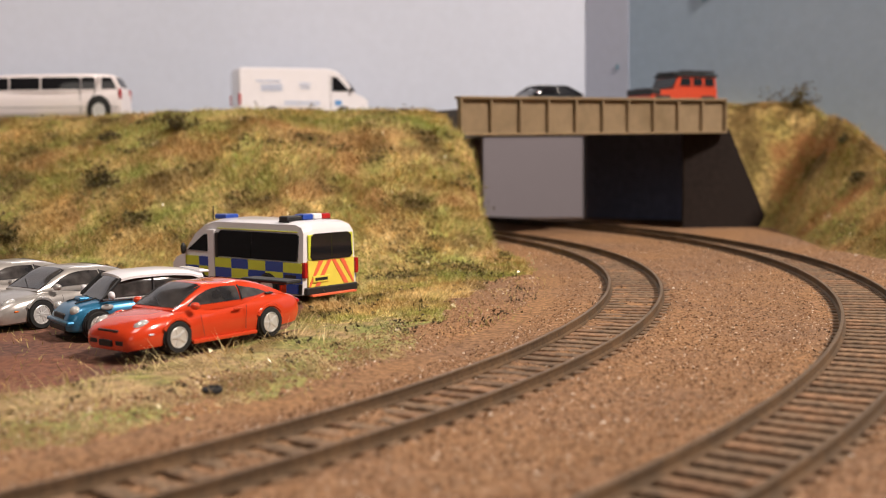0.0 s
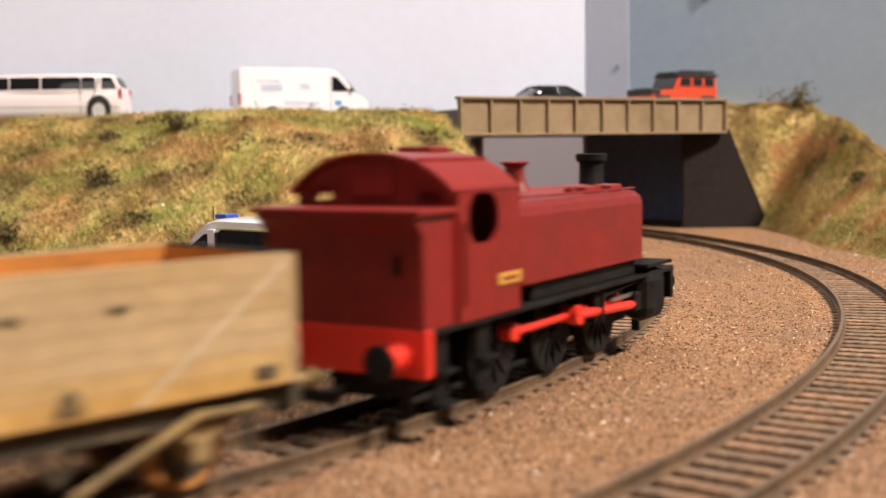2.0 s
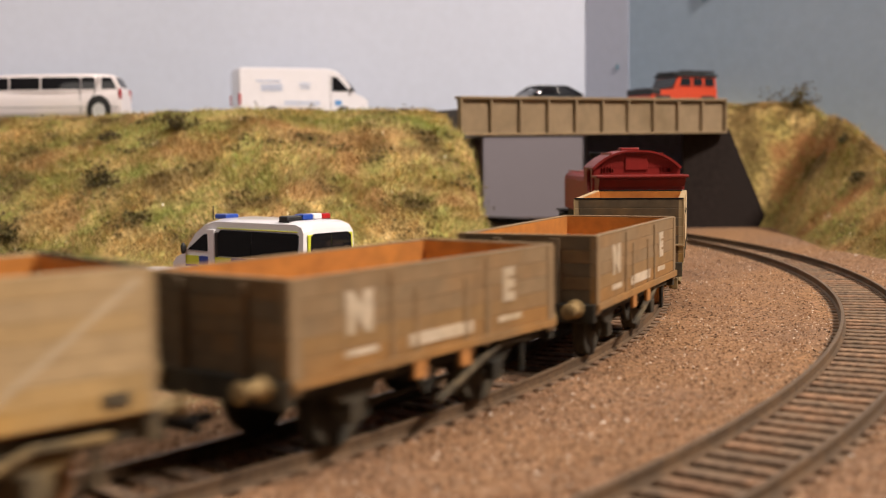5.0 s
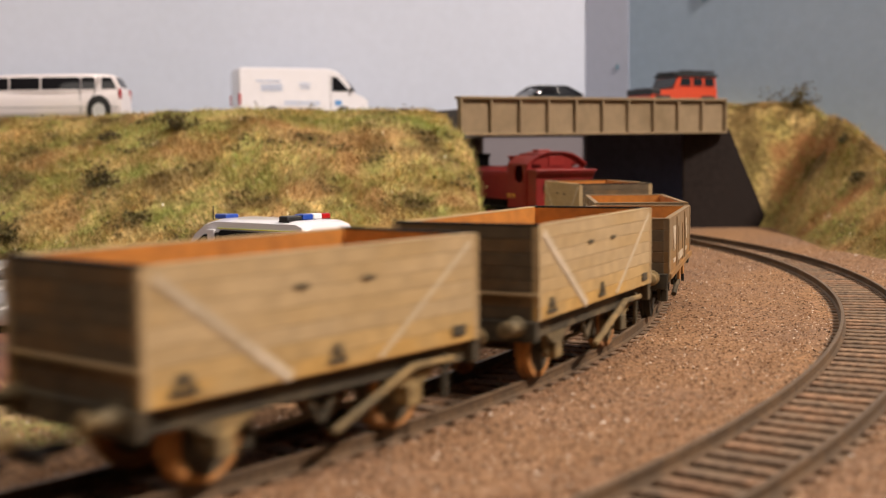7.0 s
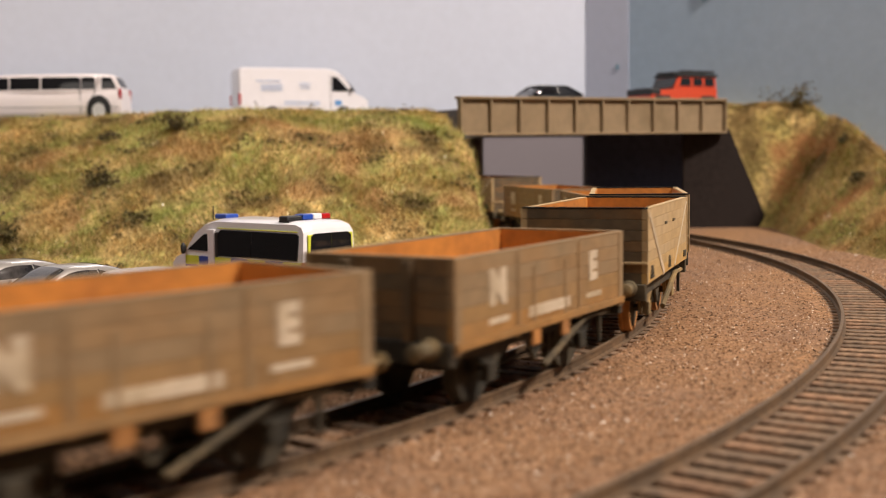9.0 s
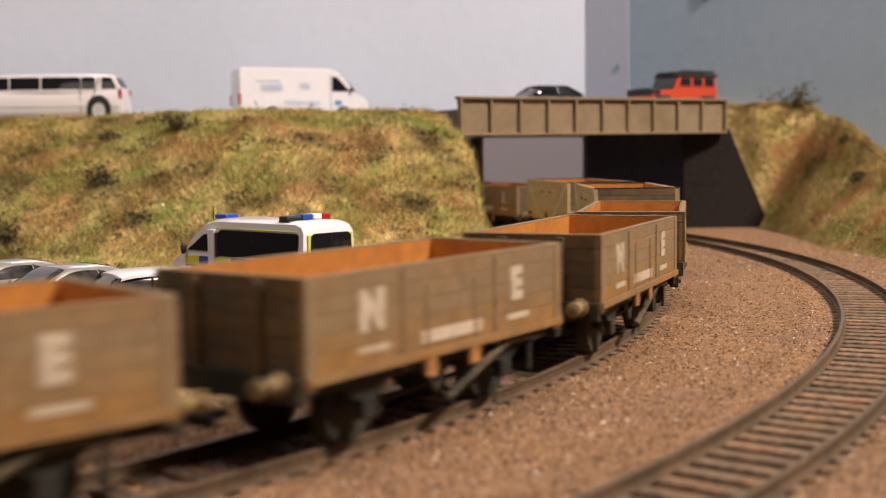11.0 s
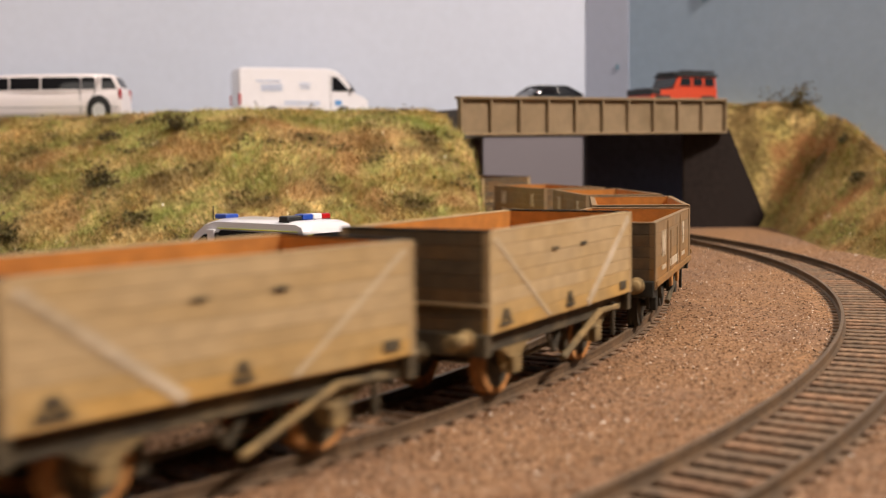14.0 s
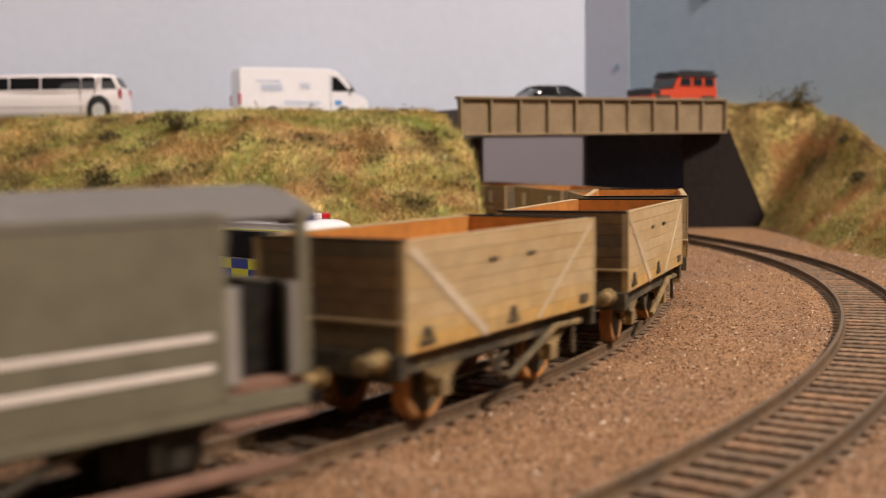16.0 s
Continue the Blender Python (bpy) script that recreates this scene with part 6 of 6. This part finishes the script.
def thin(x, y, rnd):
    return in_left(x, y) and ground_kind(x, y) == 3 and rnd.random() < 0.12 + 0.9 * smooth01(0.5 + 1.6 * noise.noise((x * 0.045, y * 0.045, 31)))


blades("grass", left_hill, 15000, (-180, 30, 150, 470), 3.0, thin, "thin patchy straw-coloured grass on the verge", VERGE_GRASS, width=0.1, lean=1.35)


def verge(x, y, rnd):
    return in_left(x, y) and ground_kind(x, y) in (0, 3) and y < 440 and noise.noise((x * 0.06, y * 0.06, 21)) > -0.05


blades("dry_straw", left_hill, 2600, (-130, 45, 190, 450), 11, verge, "loose long dry straw fibres on the verge", STRAW, width=0.10, lean=1.45)


def flakes(name, height, count, area, radius, per, size, ok, label, mat, lift=0.8):
    """Clumps of small flakes lying in the grass."""
    rnd = random.Random(label)
    verts, faces = [], []
    for _ in range(count * 6):
        if len(faces) >= count * per:
            break
        x, y = rnd.uniform(area[0], area[1]), rnd.uniform(area[2], area[3])
        if not ok(x, y, rnd):
            continue
        r = radius * rnd.uniform(0.4, 1.3)
        z = height(x, y) + lift
        for j in range(per):
            cx, cy, cz = x + rnd.gauss(0, r), y + rnd.gauss(0, r), z + abs(rnd.gauss(0, r * 0.55))
            k = len(verts)
            for i in range(3):
                verts.append((cx + rnd.gauss(0, size), cy + rnd.gauss(0, size), cz + rnd.gauss(0, size)))
            faces.append((k, k + 1, k + 2))
    return pieces(name, verts, faces, mat, label, "grass")


def patch(seed, scale, low):
    return lambda x, y, rnd: in_left(x, y) and ground_kind(x, y) == 0 and y < 690 and noise.noise((x * scale, y * scale, seed)) > low - 0.12 * rnd.random()


def dry_side(seed):
    return lambda x, y, rnd: right_hill(x, y) > -1 and y < 760 and (Vector((x, y)) - WALL_A).cross(side) > -6 and noise.noise((x * 0.04, y * 0.04, seed)) > 0.0


FLOCK = [tinted("flock_" + nm, material("flock_base_" + nm, c, 0.95, spread=0.3, scale=60, fine=300, bump=0.0), 0.45)
         for nm, c in (("moss", (0.34, 0.39, 0.095)), ("rust", (0.52, 0.33, 0.13)), ("dark", (0.11, 0.085, 0.03)), ("sand", (0.74, 0.58, 0.28)))]
# Pale colour for painted sparkles in the grass, and for the white chips.
GLINT = material("pale_glint_and_chip", (0.80, 0.72, 0.45), 0.25, spread=0.1, scale=60, fine=300, bump=0.0, spec=0.8)
BANK = (-240, 45, 430, 690)
blades("grass", left_hill, 34000, BANK, 5.0, patch(41, 0.035, 0.05), "moss green static grass fibres in patches on the bank", FLOCK[0])
blades("grass", left_hill, 34000, BANK, 5.0, patch(57, 0.03, 0.08), "rusty brown static grass fibres in patches on the bank", FLOCK[1])
flakes("flock", left_hill, 700, BANK, 2.6, 22, 0.5, patch(63, 0.045, 0.17), "dark brown twiggy clumps in the grass", FLOCK[2])
blades("grass", left_hill, 34000, BANK, 5.0, patch(71, 0.04, 0.06), "sandy yellow static grass fibres in patches on the bank", FLOCK[3])
# These pale specks stand in for light glinting off the fibres.
flakes("glint", left_hill, 620, BANK, 0.3, 1, 0.5, lambda x, y, rnd: in_left(x, y) and ground_kind(x, y) != 1, "pale shiny specks in the grass", GLINT, 2.4)
blades("grass", right_hill, 12000, (175, 320, 440, 760), 4.8, dry_side(5), "moss green static grass fibres on the dry bank", FLOCK[0])
blades("grass", right_hill, 14000, (175, 320, 440, 760), 4.8, dry_side(9), "rusty brown static grass fibres on the dry bank", FLOCK[1])
flakes("glint", right_hill, 110, (175, 320, 440, 760), 0.3, 1, 0.62, dry_side(13), "pale shiny specks on the dry bank", GLINT, 2.2)
# dead leaves and twigs on the flat beside the track
LITTER = tinted("dark_leaf_litter", material("litter", (0.07, 0.05, 0.025), 0.9, spread=0.3, scale=60, fine=300, bump=0.0), 0.6)
flakes("leaf_litter", left_hill, 75, (-60, 30, 300, 470), 1.5, 12, 0.42, lambda x, y, rnd: in_left(x, y) and ground_kind(x, y) != 1 and left_hill(x, y) < 8,
       "dark dead leaf litter beside the track", LITTER, 0.5)
flakes("leaf_litter", left_hill, 26, (-130, 0, 200, 320), 0.9, 12, 0.36, lambda x, y, rnd: in_left(x, y) and ground_kind(x, y) in (0, 3), "small dark leaf scraps on the verge", LITTER, 0.5)
flakes("white_chip", left_hill, 60, (-120, 20, 190, 450), 0.4, 1, 0.7, lambda x, y, rnd: in_left(x, y) and ground_kind(x, y) != 1, "scattered white chips on the verge", GLINT, 0.5)


def on_crest(x, y, rnd):
    return in_left(x, y) and left_hill(x, y) > 60 and y < 668


blades("grass", left_hill, 14000, (-330, 20, 610, 668), 3.8, on_crest, "longer dry grass along the crest of the bank", GRASS, lean=0.7)


def stones():
    rnd = random.Random(5)
    verts, faces = [], []
    while len(faces) < 105000 * 4:
        t = rnd.random() ** 1.35
        y = 95 + 520 * t
        x = rnd.uniform(-0.42, 0.42) * y + 5
        r1 = (Vector((x, y)) - C1).length
        d1, d2 = abs(r1 - R1), abs((Vector((x, y)) - C2).length - R2)
        if R1 - r1 > 60 or min(abs(d1 - 8.65), abs(d2 - 8.65)) < 1.6:
            continue
        z = flat_height(x, y) if R1 - r1 < 26 else left_hill(x, y)
        if min(d1, d2) < 15.5 and rnd.random() < (0.5 if min(d1, d2) < 9.5 else 0.25):
            continue
        s = rnd.uniform(0.25, 0.55) * (rnd.uniform(1.4, 2.0) if rnd.random() < 0.08 else 1)
        k = len(verts)
        a = rnd.uniform(0, 6.28)
        for j in range(3):
            b = a + j * 2.094
            verts.append((x + s * math.cos(b) * rnd.uniform(0.7, 1.2), y + s * math.sin(b) * rnd.uniform(0.7, 1.2), z - 0.15))
        verts.append((x + rnd.uniform(-.3, .3) * s, y + rnd.uniform(-.3, .3) * s, z + s * rnd.uniform(0.3, 0.7)))
        faces += [(k, k + 1, k + 3), (k + 1, k + 2, k + 3), (k + 2, k, k + 3), (k, k + 2, k + 1)]
    pieces("grit", verts, faces, GRIT, "loose brown ballast grit over the ground", "gravel")


stones()


def shrub(x, y, z, rx, rz, seed, mat=SHRUB, leaves=38):
    """A wiry dry clump: thin stems with small leaf flakes."""
    rnd = random.Random(seed)
    s = thing("shrub", "dark brown wiry dry shrub on the grassy bank", "shrub", "shrubs on the banks")
    st = bmesh.new()
    lv, lf = [], []
    for k in range(16):
        a, e = rnd.uniform(0, 6.283), rnd.uniform(0.2, 1.4)
        tip = (rx * math.cos(a) * math.cos(e), rx * math.sin(a) * math.cos(e), rz * math.sin(e) * rnd.uniform(0.6, 1.1))
        rod(st, (0, 0, -1.5), tip, 0.28, 0.1, seg=5)
        for j in range(leaves):
            t = rnd.uniform(0.12, 1.0)
            c = [tip[i] * t + rnd.gauss(0, 0.11) * rx for i in range(3)]
            q = len(lv)
            for i in range(3):
                lv.append([c[m] + rnd.gauss(0, 0.65) for m in range(3)])
            lf.append((q, q + 1, q + 2))
    part("stems", st, SHRUB, s)
    me = bpy.data.meshes.new("leaves")
    me.from_pydata([(p[0] * MM, p[1] * MM, p[2] * MM) for p in lv], [], lf)
    me.materials.append(mat)
    o = new("leaves", me)
    o.parent = s
    tagged(o, kind="stuff")
    s.location = (x * MM, y * MM, z * MM)


for i, (x, y, rx, rz) in enumerate(((-136, 598, 14, 11), (-164, 558, 10, 13), (-138, 520, 9, 8), (-199, 530, 13, 12), (-172, 602, 7, 6))):
    shrub(x, y, left_hill(x, y), rx, rz, i)
for i, (x, y, rx, rz) in enumerate(((221, 734, 20, 15), (224, 620, 7, 6), (232, 668, 5, 4))):
    shrub(x, y, right_hill(x, y), rx, rz, 20 + i, BROWN_SHRUB if rx > 20 else SHRUB, 110 if rx > 20 else 38)

bm = bmesh.new()
lathe(bm, [(1.35, 0), (1.9, 0), (2.1, 0.3), (2.1, 0.7), (1.9, 1.0), (1.45, 1.0), (1.35, 0.7)], 20)
tyre = tagged(link("loose_tyre", bm, TYRE, smooth=True), "small black tyre lying beside the track", "tyre")
tyre.matrix_world = pose(-47 * MM, 231 * MM, (left_hill(-47, 231) + 0.1) * MM, 6, 0, 0)

# How far the train has run, in degrees of the inner curve, for the first wagon's middle.
RUN = [(0.0, -68.9), (0.5, -62.5), (1.0, -56.1), (1.5, -49.9), (2.0, -43.9), (2.5, -38.06), (3.0, -32.57), (3.5, -27.4), (4.0, -22.35), (5.0, -12.5),
       (6.0, -2.85), (7.0, 6.8), (8.0, 16.4), (9.0, 25.94), (10.0, 35.3), (11.0, 44.65), (12.0, 54.0), (12.5, 58.74), (13.5, 68.2), (14.5, 77.7),
       (15.5, 87.2), (16.0, 92.2)]


def run_at(t):
    for (t0, a0), (t1, a1) in zip(RUN, RUN[1:]):
        if t <= t1:
            return a0 + (a1 - a0) * (t - t0) / (t1 - t0)
    return RUN[-1][1]


def motions():
    r = R1 + 0.5
    for ob, off in train:
        rows = []
        for k in range(33):
            t = k * 0.5
            p, h = path_point(C1, r, radians(run_at(t) + off) * r)
            rows.append((t, pose(p.x * MM, p.y * MM, 0, 0, 0, math.degrees(h))))
        walk(ob, rows)
        # wheels roll without slipping
        for child in ob.children:
            if child.name.startswith("wheelset"):
                x, _, z = child.location
                rows = [(k * 0.1, Matrix.Translation((x, 0, z)) @ Matrix.Rotation(radians(run_at(k * 0.1) + 60) * r * MM / z, 4, "Y")) for k in range(161)]
                walk(child, rows)
    # rods follow the cranks
    for k, (ob, con) in enumerate(crank_rods):
        rows = []
        for i in range(161):
            t = i * 0.1
            a = CRANK - radians(run_at(t) + 60) * r / 9.2
            cx, cz = 9.5 + 3.5 * math.cos(a), 9.3 + 3.5 * math.sin(a)
            lift = -math.atan2(10.2 - cz, 33.0) if con else 0.0
            rows.append((t, Matrix.Translation((cx * MM, 0, cz * MM)) @ Matrix.Rotation(lift, 4, "Y")))
        walk(ob, rows)
    for ob in cross_heads:
        rows = []
        for i in range(161):
            t = i * 0.1
            a = CRANK - radians(run_at(t) + 60) * r / 9.2
            rows.append((t, Matrix.Translation(((9.5 + 3.5 * math.cos(a) + 32.8) * MM, 0, 0))))
        walk(ob, rows)


CRANK = 2.2
motions()
